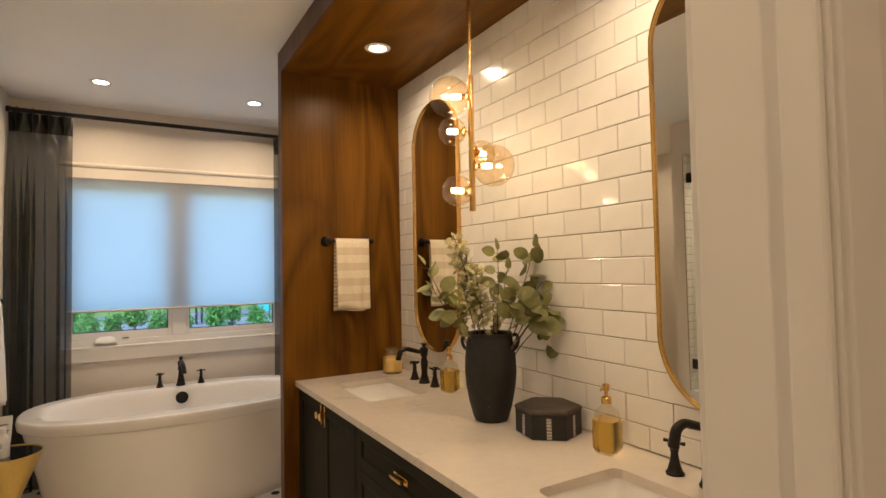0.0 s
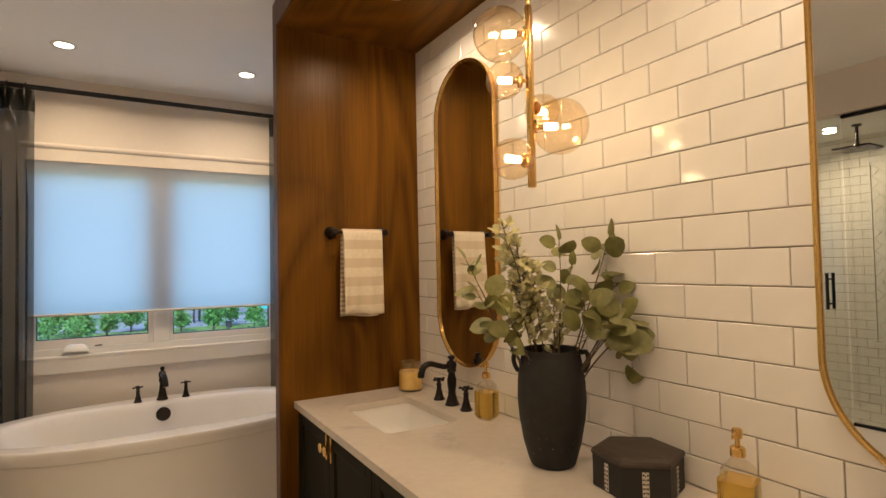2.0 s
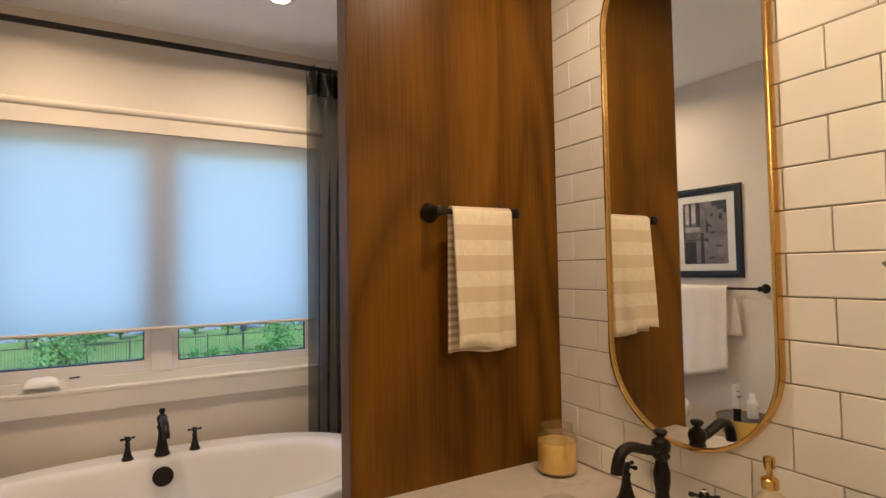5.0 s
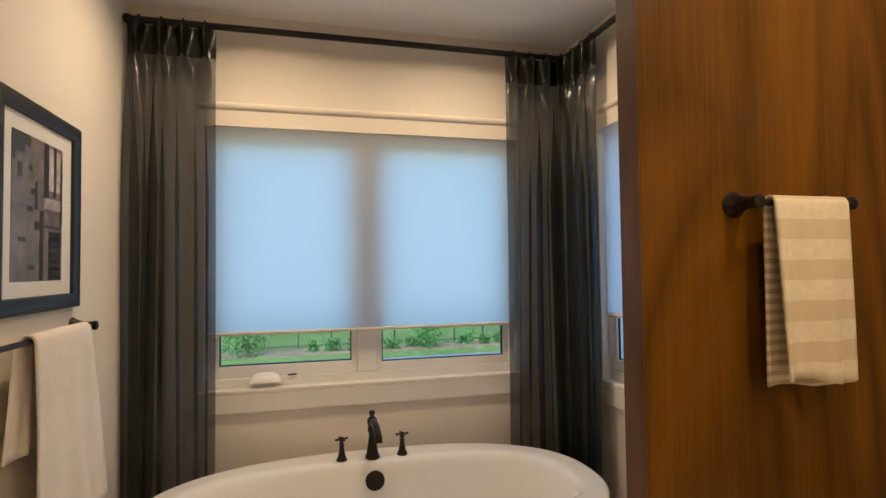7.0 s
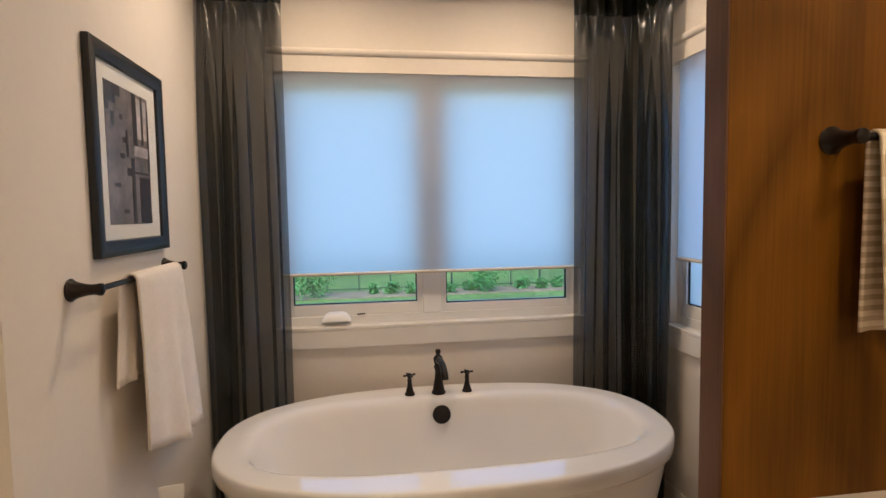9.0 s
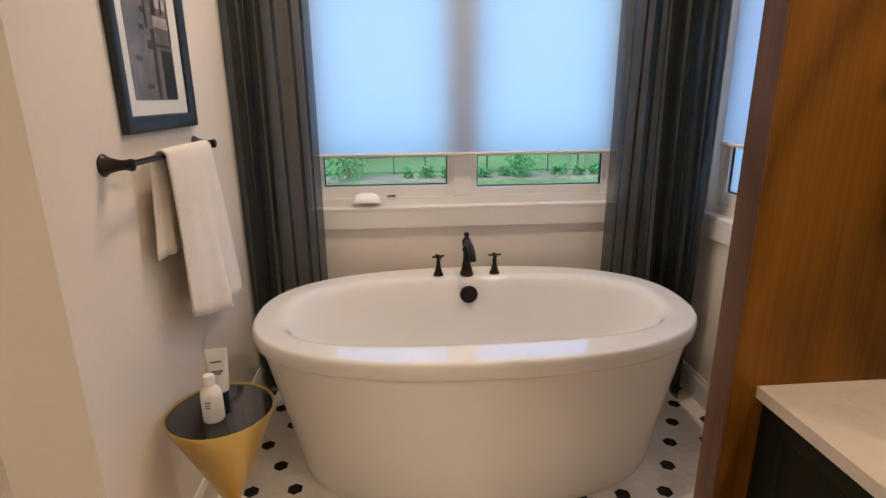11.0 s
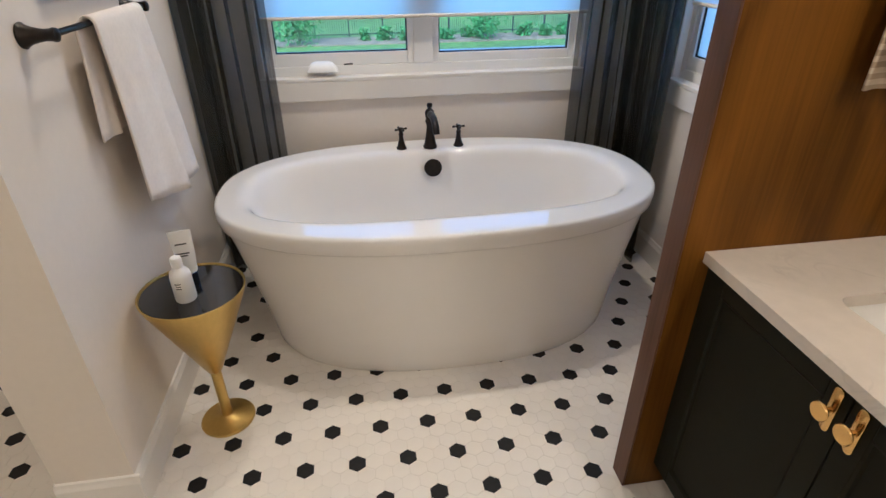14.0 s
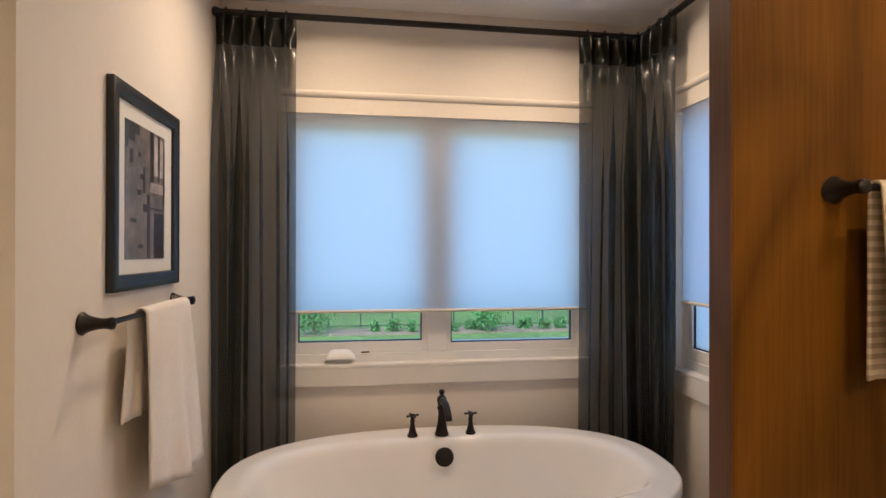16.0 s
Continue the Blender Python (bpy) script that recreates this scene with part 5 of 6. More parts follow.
def branch(base, tip, bend, leaves, size, label, mat, seed, kind, start=0.35):
    rnd = random.Random(seed)
    b = thing("eucalyptus_branch" if kind != "fine" else "filler_branch", label, "branch", (VX, VY, COUNTER), group="branches in the vase")
    base, tip = Vector(base), Vector(tip)
    pts = curve_points([base, base.lerp(tip, 0.35) + Vector(bend) * 0.8, base.lerp(tip, 0.7) + Vector(bend), tip], 8)
    bm = tube(bmesh.new(), pts, [0.003 - 0.0018 * i / len(pts) for i in range(len(pts))], 7)
    spots = []
    n = len(pts)
    for k in range(leaves):
        f = start + (1 - start) * (k + 0.5) / leaves
        i = min(n - 2, int(f * (n - 1)))
        p = pts[i]
        d = (pts[i + 1] - pts[i]).normalized()
        a = rnd.uniform(0, 6.28) if kind == "fine" else (k % 2) * math.pi + rnd.uniform(-0.9, 0.9) + k * 0.7
        o = d.orthogonal().normalized()
        o = (o * math.cos(a) + d.cross(o) * math.sin(a)).normalized()
        spots.append((p, d, o, f))
    blades = bmesh.new()
    for p, d, o, f in spots:
        if kind == "fine":
            for q in range(4):
                oo = (o + Vector((rnd.uniform(-0.8, 0.8), rnd.uniform(-0.8, 0.8), rnd.uniform(-0.3, 0.6)))).normalized()
                st = p + oo * rnd.uniform(0.004, 0.036) + d * rnd.uniform(-0.012, 0.012)
                tube(bm, [p, st], 0.0007, 4, False)
                leaf(blades, st, oo + d * rnd.uniform(0.1, 0.8), Vector((rnd.uniform(-1.0, 0.2), rnd.uniform(-1.2, 0.2), rnd.uniform(0.1, 0.8))), 1.15 * size * rnd.uniform(0.8, 1.4), size * 0.85 * rnd.uniform(0.8, 1.2), 0.15)
        else:
            way = (o + d * rnd.uniform(0.2, 0.8) + Vector((0, 0, rnd.uniform(-0.25, 0.25)))).normalized()
            stalk = p + way * size * 0.22
            tube(bm, [p, stalk], 0.0011, 5, False)
            up = (Vector((rnd.uniform(-1.0, 0.1), rnd.uniform(-1.3, 0.1), rnd.uniform(0.1, 0.9)))).normalized()
            s = size * rnd.uniform(0.85, 1.35) * (1.15 - 0.35 * f)
            leaf(blades, stalk, way, up, s, s * rnd.uniform(0.70, 0.92), rnd.uniform(-0.08, 0.14), 0.85)
    end = pts[-1]
    d = (pts[-1] - pts[-2]).normalized()
    leaf(blades, end, d, Vector((0.2, -0.5, 1)), size * 0.8, size * 0.5)
    part("stem", bm, BARK, b, "", 60)
    part("leaves", blades, mat, b, "", 60)
    return b


EUC = "green silver-dollar eucalyptus branch with round leaves"
FIL = "pale olive filler branch with many small leaves"
Z0 = 0.20
# picture-right is (0.86, -0.5); each tip is (to the right, away, height above the counter)
RT, AW = Vector((0.863, -0.505, 0)), Vector((0.505, 0.863, 0))


def tip(r, a, z):
    return RT * r + AW * a + Vector((0, 0, z))


E_SET = [((0.02, 0.0), (0.20, -0.02, 0.745), (0.02, 0, 0.03), 9, 0.072, 11), ((0.02, 0.01), (0.045, 0.03, 0.735), (0.01, 0, 0.02), 8, 0.070, 12), ((0.04, -0.02), (0.285, -0.05, 0.45), (0.02, 0, 0.10), 8, 0.082, 13),
         ((0.03, -0.03), (0.23, -0.09, 0.40), (0.0, -0.03, 0.10), 8, 0.086, 14), ((-0.02, 0.0), (-0.275, -0.02, 0.675), (0.01, 0, -0.03), 11, 0.070, 15), ((-0.03, -0.01), (-0.24, -0.05, 0.565), (0.01, 0, -0.01), 8, 0.066, 16),
         ((0.02, -0.03), (0.10, -0.07, 0.53), (0.01, -0.02, 0.02), 7, 0.076, 17), ((0.0, 0.02), (0.09, 0.05, 0.65), (0.0, 0, 0), 6, 0.072, 18), ((0.03, 0.01), (0.25, 0.02, 0.60), (0.01, 0, 0.05), 8, 0.072, 19),
         ((0.03, -0.03), (0.17, -0.10, 0.47), (0.01, -0.03, 0.06), 7, 0.084, 20), ((0.05, -0.01), (0.315, -0.02, 0.30), (0.03, 0, 0.14), 7, 0.076, 21), ((-0.02, -0.03), (-0.15, -0.07, 0.50), (0, -0.01, 0.0), 6, 0.064, 22)]
for (br, ba), tp, bend, nl, sz, sd in E_SET:
    branch(tip(br, ba, Z0), tip(*tp), bend, nl, sz, EUC, LEAF, sd, "round", 0.48)
F_SET = [((-0.02, 0.02), (-0.15, 0.02, 0.80), (0.02, 0, 0), 34, 0.024, 31), ((-0.01, 0.03), (-0.10, 0.05, 0.74), (0.0, 0, 0.0), 26, 0.024, 32), ((0.0, 0.0), (-0.06, 0.0, 0.66), (0, 0, 0), 24, 0.022, 33),
         ((-0.02, -0.01), (-0.12, -0.01, 0.60), (0, 0, 0.01), 20, 0.022, 34), ((0.03, 0.02), (0.335, 0.03, 0.60), (0.02, 0.0, 0.03), 26, 0.026, 35), ((0.02, 0.03), (0.02, 0.03, 0.54), (0, 0, 0), 16, 0.022, 36)]
for (br, ba), tp, bend, nl, sz, sd in F_SET:
    branch(tip(br, ba, Z0), tip(*tp), bend, nl, sz, FIL, LEAF_PALE, sd, "fine", 0.45)

# ---- shower, seen in the mirrors ----
curb = structure("shower_curb", boxes((GLASS_X - 0.11, GLASS_X, 1.42, 3.145, 0, 0.385)), TILE, "white tiled shower curb")
ST = material("shower_tile", (0.80, 0.78, 0.73), 0.12, per_object=0.03, mottle=0.02, mottle_scale=8)
PITCH_Y, PITCH_Z = 0.156, 0.079


def small_tiles(name, mat, along, fixed, u0, u1, z0, z1, normal, skip=None, pu=PITCH_Y, pz=PITCH_Z, lift=0.006):
    """Running-bond tiles, joined, on a wall of the shower."""
    bm = bmesh.new()
    row, z = 0, z0
    while z < z1 - 0.01:
        zb_, zt_ = z + 0.002, min(z + pz - 0.002, z1)
        u = u0 - (pu / 2 if row % 2 else 0)
        while u < u1:
            a, b = max(u + 0.002, u0), min(u + pu - 0.002, u1)
            if skip and skip[2] < (zb_ + zt_) / 2 < skip[3]:
                if a < skip[1] < b:
                    a = skip[1]
                elif skip[0] < b and a < skip[1]:
                    b = min(b, skip[0])
            if b - a > 0.006:
                if along == "y":
                    box(bm, min(fixed, fixed + normal * lift), max(fixed, fixed + normal * lift), a, b, zb_, zt_)
                else:
                    box(bm, a, b, min(fixed, fixed + normal * lift), max(fixed, fixed + normal * lift), zb_, zt_)
            u += pu
        z += pz
        row += 1
    return bm


back = bpy.data.objects["wall_shower_back"]
tagged(part("wall_tiles", small_tiles("t", ST, "y", -2.26, 1.42, 3.145, 0.0, 2.64, 1, (1.49, 2.606, 0.84, 2.40)), ST, back), "white running-bond tiles", "", "", "stuff")
side_w = bpy.data.objects["wall_shower_side"]
bm = boxes((-2.26, GLASS_X - 0.002, 3.139, 3.1445, 0, 2.64))
part("grout_bed", bm, GROUT, side_w)
tagged(part("wall_tiles", small_tiles("t", ST, "x", 3.139, -2.26, GLASS_X - 0.005, 0.0, 2.64, -1), ST, side_w), "white running-bond tiles", "", "", "stuff")
# herringbone panel in a thin frame
bm = bmesh.new()
hl, hw = 0.152, 0.076
hy0, hy1, hz0, hz1 = 1.5, 2.585, 0.865, 2.39
cx, cz = (hy0 + hy1) / 2, (hz0 + hz1) / 2
c45 = math.sqrt(0.5)


def clipped(poly, axis, limit, sign):
    """The part of a polygon on one side of a line."""
    out = []
    for a, b in zip(poly, poly[1:] + poly[:1]):
        da, db = sign * (a[axis] - limit), sign * (b[axis] - limit)
        if da <= 0:
            out.append(a)
        if da * db < 0:
            f = da / (da - db)
            out.append((a[0] + (b[0] - a[0]) * f, a[1] + (b[1] - a[1]) * f))
    return out


for i in range(-18, 19):
    for j in range(-18, 19):
        kind = (i - j) % 4
        if kind not in (0, 3):
            continue
        wdt, hgt = (2, 1) if kind == 0 else (1, 2)
        g = 0.022
        a = [(i + g, j + g), (i + wdt - g, j + g), (i + wdt - g, j + hgt - g), (i + g, j + hgt - g)]
        w = [(cx + (x - y) * c45 * hw, cz + (x + y) * c45 * hw) for x, y in a]
        for axis, limit, sign in ((0, hy0, -1), (0, hy1, 1), (1, hz0, -1), (1, hz1, 1)):
            w = clipped(w, axis, limit, sign) if w else w
        if len(w) > 2:
            f0 = [bm.verts.new((-2.2525, y, z)) for y, z in w]
            f1 = [bm.verts.new((-2.259, y, z)) for y, z in w]
            bm.faces.new(f0)
            for k in range(len(w)):
                bm.faces.new((f0[k], f1[k], f1[(k + 1) % len(w)], f0[(k + 1) % len(w)]))
tagged(part("herringbone_tiles", bm, ST, back), "white herringbone tiles", "", "", "stuff")
bm = boxes((-2.26, -2.245, 1.49, 2.605, 2.395, 2.41), (-2.26, -2.245, 2.59, 2.605, 0.85, 2.395), (-2.26, -2.235, 1.49, 2.62, 0.825, 0.85))
part("tile_trim", bm, ST, back, "white pencil trim")
sd = thing("shower_door", "frameless clear glass shower door and fixed panel", "shower door", (GLASS_X - 0.05, 0, 0))
bm = box(bmesh.new(), -0.005, 0.005, 2.345, 3.125, 0.39, 2.6)
p = part("door_glass", bm, SHOWER_GLASS, sd)
p.visible_shadow = False
bm = box(bmesh.new(), -0.005, 0.005, 1.425, 2.335, 0.405, 2.575)
p = part("fixed_glass", bm, SHOWER_GLASS, sd)
p.visible_shadow = False
bm = boxes((-0.012, 0.012, 1.425, 2.335, 2.575, 2.6), (-0.012, 0.012, 1.425, 2.335, 0.386, 0.406))
part("channel", bm, BLACK_METAL, sd, "black metal channel")
for z in (0.63, 2.385):
    bm = boxes((-0.014, 0.014, 3.06, 3.137, z - 0.045, z + 0.045))
    part("hinge", bm, BLACK_METAL, sd, "black metal hinge")
for x in (0.045, -0.045):
    bm = tube(bmesh.new(), [(x, 2.45, 1.20), (x, 2.45, 1.465)], 0.011, 10)
    tube(bm, [(0, 2.45, 1.24), (x, 2.45, 1.24)], 0.007, 8)
    tube(bm, [(0, 2.45, 1.42), (x, 2.45, 1.42)], 0.007, 8)
    part("pull_handle", bm, BLACK_METAL, sd, "black metal pull handle", 40)
rain = thing("rain_shower", "dark bronze square rain shower on a ceiling arm", "shower", (-1.75, 2.48, 0))
bm = lathe(bmesh.new(), [(0, 2.6395), (0.035, 2.6395), (0.033, 2.625), (0.012, 2.62), (0.011, 2.49), (0.024, 2.478), (0.03, 2.46), (0, 2.455)], 20)
part("ceiling_arm", bm, BRONZE, rain, "", 40)
bm = box(bmesh.new(), -0.13, 0.13, -0.13, 0.13, 2.44, 2.455, 0.004)
part("head_plate", bm, BRONZE, rain)
sh = thing("wall_shower", "dark bronze wall shower on a curved arm", "shower", (-1.74, 3.132, 2.42))
bm = lathe(bmesh.new(), [(0, 0), (0.032, 0), (0.03, 0.008), (0.012, 0.012), (0, 0.012)], 20, (0, 0, 0), pose(0, 0, 0, 90, 0, 0))
tube(bm, curve_points([(0, 0, 0), (0, -0.06, 0.012), (0, -0.12, -0.005), (0, -0.15, -0.035)], 6), 0.009, 10)
part("arm", bm, BRONZE, sh, "", 40)
bm = lathe(bmesh.new(), [(0, 0.0), (0.016, 0.0), (0.02, -0.02), (0.05, -0.075), (0.056, -0.085), (0.052, -0.092), (0, -0.094)], 24, (0, -0.145, -0.025), pose(0, 0, 0, -35, 0, 0))
part("head", bm, BRONZE, sh, "", 40)
for nm, z, r in (("shower_diverter", 1.765, 0.042), ("shower_valve", 1.41, 0.075)):
    v = thing(nm, "dark bronze round shower control with a lever", "shower valve", (-1.745, 3.132, z), group="shower controls")
    bm = lathe(bmesh.new(), [(0, 0), (r, 0), (r, 0.006), (r * 0.75, 0.014), (0.028, 0.018), (0.022, 0.045), (0, 0.046)], 28, (0, 0, 0), pose(0, 0, 0, 90, 0, 0))
    part("plate", bm, BRONZE, v, "", 40)
    bm = tube(bmesh.new(), [(0, -0.04, 0), (0.0, -0.075, -0.005), (0.0, -0.09, -0.05), (0.0, -0.088, -0.075)], [0.011, 0.010, 0.008, 0.009], 10)
    part("lever", bm, BRONZE, v, "", 50)

# ---- outdoors ----
GZ = -3.3
bm = bmesh.new()
bm.faces.new([bm.verts.new(p) for p in ((-900, -900, GZ), (900, -900, GZ), (900, 900, GZ), (-900, 900, GZ))])
structure("ground", bm, GRASS, "bright green mown lawn")
structure("wall_storey_below", boxes((-2.41, TW + 0.16, -1.75, WIN + 0.16, GZ, -0.2)), WALL, "plain wall of the storey below")
structure("wall_corner", boxes((-2.41, GLASS_X - 0.27, -1.75, 1.3, -0.2, CEIL)), WALL, "plain wall that closes the house")
structure("garden_bed", boxes((-40, 60, 33.4, 36.0, GZ, GZ + 0.05)), MULCH, "brown mulched planting bed along the fence")
structure("pavement", boxes((-70, 90, 30.0, 31.2, GZ, GZ + 0.03)), CONCRETE, "pale concrete garden path")
structure("road", boxes((-90, 120, 62, 74, GZ, GZ + 0.03)), ASPHALT, "grey asphalt road")
structure("plaza", boxes((-60, 80, 52, 61, GZ, GZ + 0.04)), CONCRETE, "pale paved plaza")
fence = thing("garden_fence", "black metal picket fence across the lawn", "fence", (0, 36.6, GZ))
for x0 in range(-22, 42, 2):
    bm = box(bmesh.new(), x0 - 0.035, x0 + 0.035, -0.035, 0.035, 0, 1.3)
    part("post", bm, FENCE_PAINT, fence)
    bm = boxes((x0 + 0.035, x0 + 1.965, -0.015, 0.015, 1.12, 1.16), (x0 + 0.035, x0 + 1.965, -0.015, 0.015, 0.12, 0.16))
    part("rail", bm, FENCE_PAINT, fence)
bm = bmesh.new()
for x in np.arange(-22, 42, 0.13):
    box(bm, x - 0.009, x + 0.009, -0.009, 0.009, 0.05, 1.22)
tagged(part("pickets", bm, FENCE_PAINT, fence), "thin black pickets", "", "", "stuff")


def leafy(name, label, category, place, height, spread, trunk, mat, seed, clumps, size, group):
    rnd = random.Random(seed)
    t = thing(name, label, category, place, rnd.uniform(0, 360), group)
    bm = bmesh.new()
    tips = []
    if trunk:
        tube(bm, [(0, 0, 0), (0.03, 0, trunk * 0.5), (0.0, 0.04, trunk), (0.02, 0.02, height * 0.8)], [0.09, 0.075, 0.06, 0.02], 8)
    for k in range(7):
        a, e = rnd.uniform(0, 6.28), rnd.uniform(0.3, 1.0)
        z = (trunk or 0.05) + (height - (trunk or 0)) * rnd.uniform(0.0, 0.35)
        endp = Vector((spread * e * math.cos(a), spread * e * math.sin(a), z + (height - z) * rnd.uniform(0.3, 0.95)))
        tube(bm, [(0, 0, z * 0.8), Vector((0, 0, z * 0.8)).lerp(endp, 0.5) + Vector((0, 0, 0.08)), endp], [0.03, 0.02, 0.008], 5)
        tips.append(endp)
    part("trunk" if trunk else "twigs", bm, TRUNK, t)
    bm = bmesh.new()
    low = trunk * 0.8 if trunk else 0.0
    for k in range(clumps):
        c = rnd.choice(tips)
        f = rnd.random() ** 0.5
        p = Vector((c.x * f, c.y * f, low + (c.z - low) * rnd.uniform(0.15, 1.05))) + Vector((rnd.gauss(0, 1), rnd.gauss(0, 1), rnd.gauss(0, 0.7))) * spread * 0.22
        p.z = max(p.z, 0.03)
        s = size * rnd.uniform(0.5, 1.3)
        n = Vector((rnd.gauss(0, 1), rnd.gauss(0, 1), rnd.gauss(0, 1))).normalized()
        o = n.orthogonal().normalized()
        q = n.cross(o)
        bm.faces.new([bm.verts.new(p + o * s), bm.verts.new(p + q * s * 0.5), bm.verts.new(p - o * s), bm.verts.new(p - q * s * 0.5)])
    part("crown", bm, mat, t)
    return t


for i, (x, y, h) in enumerate(((-2.6, 33.8, 2.3), (2.0, 34.6, 0.8), (3.1, 34.4, 0.7), (4.2, 34.8, 0.75), (5.4, 34.4, 0.8), (7.5, 34.2, 2.4), (10.2, 34.8, 0.8), (11.4, 34.6, 0.7), (12.5, 34.9, 0.8), (0.9, 34.8, 0.7), (14.0, 34.4, 1.2), (6.8, 34.9, 0.7))):
    leafy("shrub", "leafy green shrub in the mulched bed", "shrub", (x, y, GZ), h, h * 0.62, 0, SHRUB, 40 + i, int(500 * h), 0.10, "garden shrubs")
for i, (x, y, h) in enumerate(((-3.6, 50, 4.0), (0.8, 51, 3.2), (14.3, 50, 5.2), (8.4, 51, 2.8), (5.2, 66, 2.6), (20, 52, 5), (-9, 54, 5), (27, 60, 6), (-6.2, 47, 2.6), (-4.4, 48.5, 2.0), (-2.2, 46, 2.4), (-0.8, 49, 1.9), (2.4, 47.5, 2.1), (4.3, 49, 1.8), (6.4, 46.5, 2.5), (9.8, 48, 2.2))):
    leafy("tree", "young green street tree", "tree", (x, y, GZ), h, h * 0.36, h * 0.25, TREE_LEAF, 70 + i, int(420 * h), 0.16, "street trees")
lp = thing("lamp_post", "short black post with a box lamp", "lamp post", (6.1, 37.2, GZ))
part("post", boxes((-0.04, 0.04, -0.04, 0.04, 0, 1.25)), FENCE_PAINT, lp)
part("lamp_head", boxes((-0.16, 0.16, -0.16, 0.16, 1.25, 1.6), (-0.2, 0.2, -0.2, 0.2, 1.6, 1.65)), FENCE_PAINT, lp)
sgn = thing("notice_board", "teal notice board on two posts", "sign", (12.3, 57, GZ))
part("panel", boxes((-0.55, 0.55, -0.04, 0.04, 0.9, 2.5)), SIGN_BLUE, sgn)
part("post", boxes((-0.63, -0.55, -0.05, 0.05, 0, 2.6)), FENCE_PAINT, sgn)
part("post", boxes((0.55, 0.63, -0.05, 0.05, 0, 2.6)), FENCE_PAINT, sgn)
for i, (x, mt, nm) in enumerate(((5.4, PLAY_RED, "red"), (7.0, PLAY_YELLOW, "yellow"))):
    pl = thing("play_tower", "small %s playground tower" % nm, "playground tower", (x, 56 + i, GZ))
    for a, b in ((-0.5, -0.5), (0.5, -0.5), (-0.5, 0.5), (0.5, 0.5)):
        part("post", boxes((a - 0.05, a + 0.05, b - 0.05, b + 0.05, 0, 2.2)), FENCE_PAINT, pl)
    part("platform", boxes((-0.5, 0.5, -0.5, 0.5, 1.0, 1.1)), CONCRETE, pl)
    bm = bmesh.new()
    loft(bm, [[(-0.7, -0.7, 2.2), (0.7, -0.7, 2.2), (0.7, 0.7, 2.2), (-0.7, 0.7, 2.2)], [(-0.05, -0.05, 2.9), (0.05, -0.05, 2.9), (0.05, 0.05, 2.9), (-0.05, 0.05, 2.9)]], True, True, True)
    part("roof", bm, mt, pl)
house = thing("distant_building", "long dark distant building across the road", "building", (0, 92, GZ))
part("wall", boxes((-70, 90, 0, 10, 0, 7)), CONCRETE, house)
bm = bmesh.new()
loft(bm, [[(-71, -1, 7), (-71, 5, 10), (-71, 11, 7)], [(91, -1, 7), (91, 5, 10), (91, 11, 7)]], True, True, True)
part("roof", bm, ASPHALT, house)
for k in range(-13, 18):
    part("window", boxes((k * 5 - 0.8, k * 5 + 0.8, -0.06, 0, 2.0, 4.2)), BLACK_GLASS, house)

# ---- tiled vanity wall, tile by tile ----
bed = structure("tile_bed", boxes((TW - 0.0045, TW - 0.0005, DOOR_N, PAN0 - 0.001, COUNTER + 0.001, SOFFIT - 0.001)), GROUT, "white glazed subway tiles with tan grout")
TPY, TPZ, TY0, TZ0 = 0.199, 0.0996, 1.311, 1.598
JOINT = 0.0032


def tile_mesh(w, h):
    """A slab 6 mm thick with a softly pillowed edge, facing -x, about its own centre."""
    bm = bmesh.new()
    e = 0.0022
    a, b = w / 2, h / 2
    rings = [[(0, -a, -b), (0, a, -b), (0, a, b), (0, -a, b)], [(-0.0052, -a, -b), (-0.0052, a, -b), (-0.0052, a, b), (-0.0052, -a, b)],
             [(-0.0068, -a + e, -b + e), (-0.0068, a - e, -b + e), (-0.0068, a - e, b - e), (-0.0068, -a + e, b - e)]]
    loft(bm, rings, True, False, True)
    bmesh.ops.recalc_face_normals(bm, faces=bm.faces)
    me = bpy.data.meshes.new("tile")
    bm.to_mesh(me)
    bm.free()
    me.materials.append(TILE)
    return me


tile_cache = {}
trnd = random.Random(8)
for r in range(-8, 13):
    z0, z1 = TZ0 + r * TPZ + JOINT / 2, TZ0 + (r + 1) * TPZ - JOINT / 2
    z0, z1 = max(z0, COUNTER + 0.004), min(z1, SOFFIT - 0.002)
    if z1 - z0 < 0.01:
        continue
    k = -7
    while True:
        ya = TY0 + (0 if r % 2 == 0 else TPY / 2) + k * TPY + JOINT / 2
        yb = ya + TPY - JOINT
        k += 1
        if ya > PAN0:
            break
        a, b = max(ya, DOOR_N + 0.002), min(yb, PAN0 - 0.003)
        if b - a < 0.008:
            continue
        key = (round(b - a, 4), round(z1 - z0, 4))
        if key not in tile_cache:
            tile_cache[key] = tile_mesh(*key)
        ob = new("tile", tile_cache[key])
        ob.parent = bed
        ob.matrix_basis = pose(TW - 0.0045 - trnd.uniform(0, 0.0006), (a + b) / 2, (z0 + z1) / 2, 0, trnd.gauss(0, 0.10), trnd.gauss(0, 0.08))

# ---- hexagon mosaic floor, piece by piece ----
slab = structure("floor", boxes((-2.35, TW + 0.1, -1.75, WIN + 0.1, -0.2, -0.0011)), FLOOR_GROUT, "white hexagon mosaic floor with black dots")
HP = 0.1805 / 3
HX0, HY0 = 0.682, 3.577     # centre of one black piece


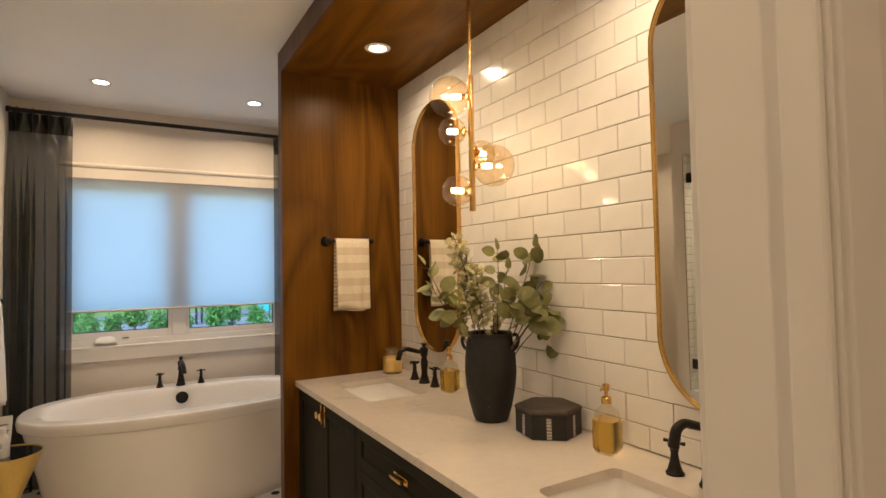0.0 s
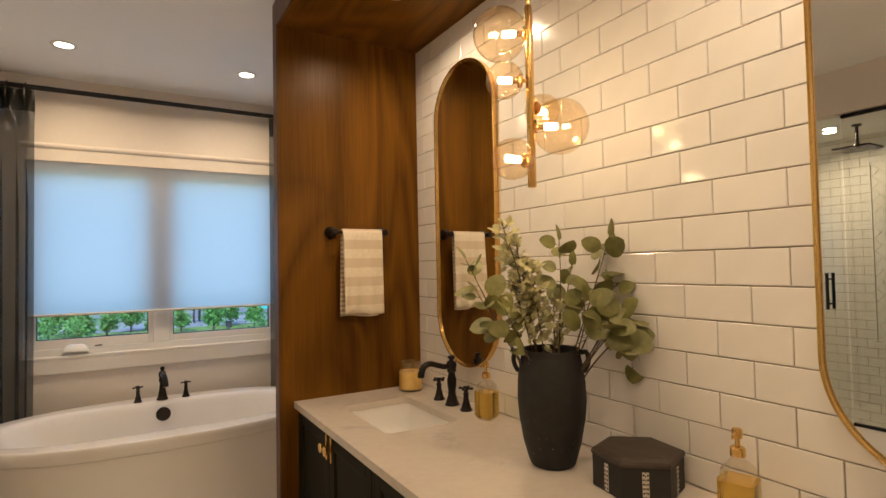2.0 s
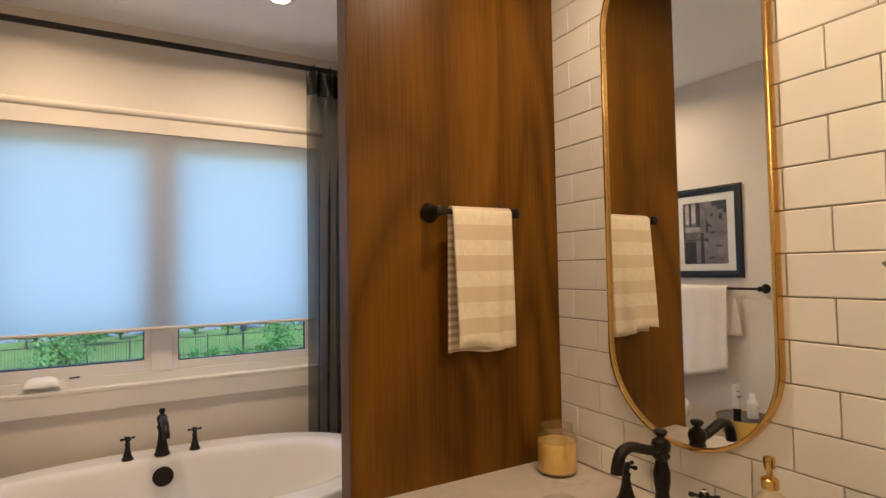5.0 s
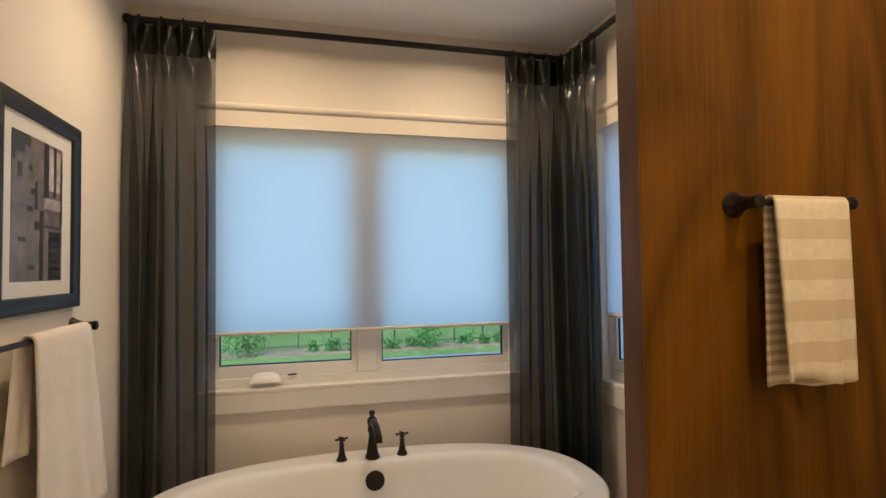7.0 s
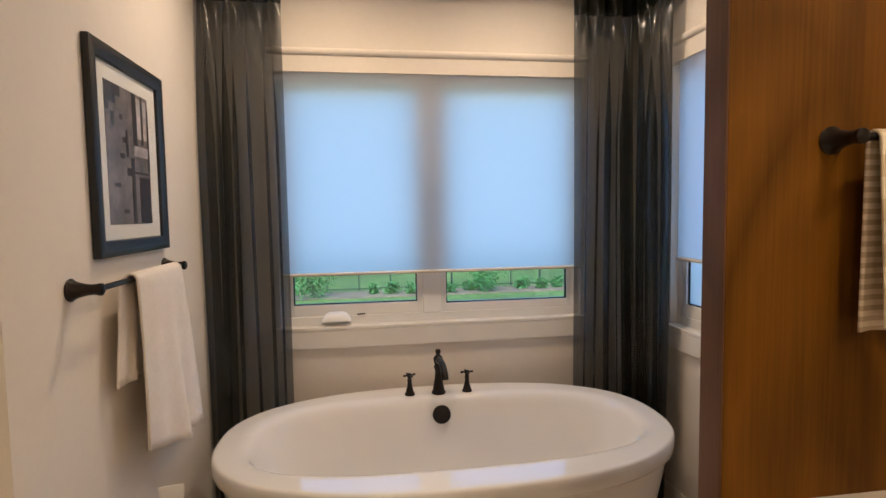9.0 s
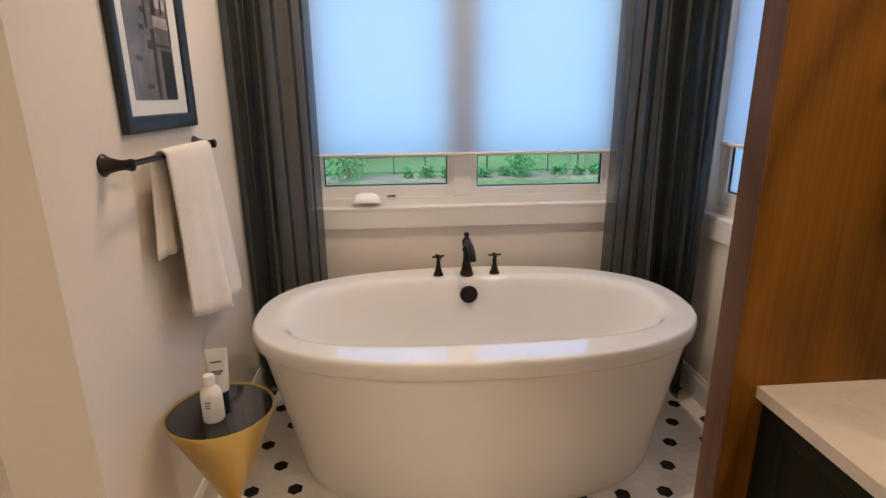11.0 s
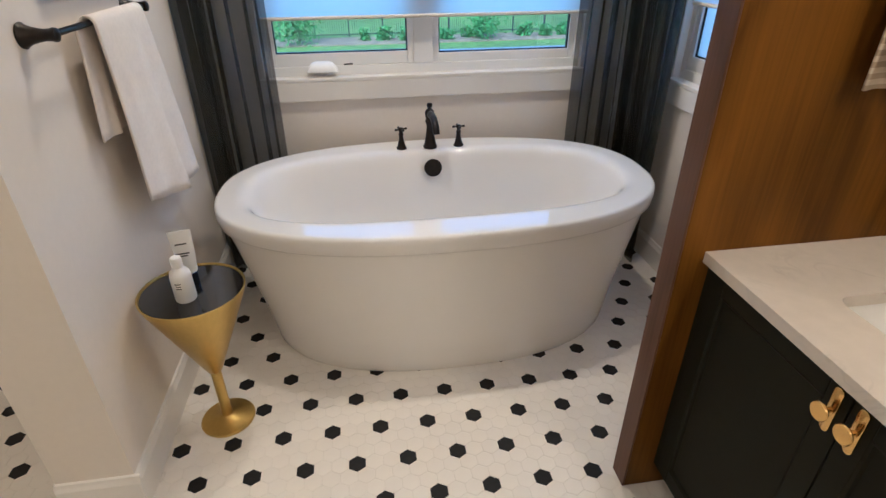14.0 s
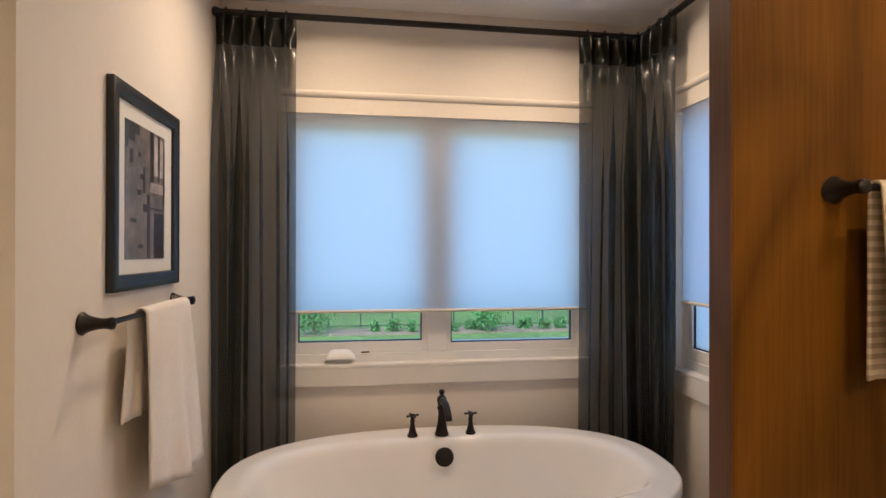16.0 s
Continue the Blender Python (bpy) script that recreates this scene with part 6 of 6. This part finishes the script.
def hex_mesh(mat, name):
    bm = bmesh.new()
    R = (HP - 0.0014) / math.sqrt(3)

    def rg(r, z):
        return [(r * math.sin(radians(60 * k)), r * math.cos(radians(60 * k)), z) for k in range(6)]
    loft(bm, [rg(R, -0.004), rg(R, -0.0006), rg(R - 0.001, 0)], True, False, True)
    bmesh.ops.recalc_face_normals(bm, faces=bm.faces)
    me = bpy.data.meshes.new(name)
    bm.to_mesh(me)
    bm.free()
    me.materials.append(mat)
    return me


hex_w, hex_b = hex_mesh(HEX_WHITE, "hex_tile"), hex_mesh(HEX_BLACK, "black_hex_tile")
frnd = random.Random(21)
rest = {0: [], 1: []}
near = {0: [], 1: []}
RH = HP * math.sqrt(3) / 2
for j in range(-64, 30):
    for i in range(-60, 60):
        x, y = HX0 + i * HP + (HP / 2 if j % 2 else 0), HY0 + j * RH
        if not (-2.1 < x < TW - 0.01 and DOOR_N + 0.02 < y < WIN - 0.02):
            continue
        if STUB_W - 0.02 < x < WEST + 0.02 and y > STUB_S - 0.02:
            continue
        if x < GLASS_X + 0.03 and y < 3.27:
            continue
        if j % 3 == 0:
            h = j // 3
            ii = i if j % 2 == 0 else i
            black = (2 * i + (j % 2)) % 6 == (3 if h % 2 else 0)
        else:
            black = False
        k = 1 if black else 0
        d = max(0.0, abs(x - 0.35) - 0.5) + abs(y - 3.55)
        near[k].append((d, x, y))
for k, name, me in ((1, "black_hex_tile", hex_b), (0, "hex_tile", hex_w)):
    order = sorted(near[k])
    for d, x, y in order[:290]:
        ob = new(name, me)
        ob.parent = slab
        ob.matrix_basis = pose(x, y, frnd.uniform(-0.0003, 0.0002))
    rest[k] = order[290:]
for k, name, mat in ((0, "hex_tiles_rest", HEX_WHITE), (1, "black_hex_tiles_rest", HEX_BLACK)):
    R = (HP - 0.0014) / math.sqrt(3)
    vs, fs = [], []
    for d, x, y in rest[k]:
        o = len(vs)
        for r, z in ((R, -0.004), (R, -0.0006), (R - 0.001, 0.0)):
            vs += [(x + r * math.sin(radians(60 * q)), y + r * math.cos(radians(60 * q)), z) for q in range(6)]
        for a in (0, 6):
            fs += [(o + a + (q + 1) % 6, o + a + q, o + a + 6 + q, o + a + 6 + (q + 1) % 6) for q in range(6)]
        fs.append(tuple(o + 12 + q for q in reversed(range(6))))
    if vs:
        me = bpy.data.meshes.new(name)
        me.from_pydata(vs, [], fs)
        me.materials.append(mat)
        ob = new(name, me)
        ob.parent = slab
        tagged(ob, "more hexagon mosaic pieces", "", "", "stuff")
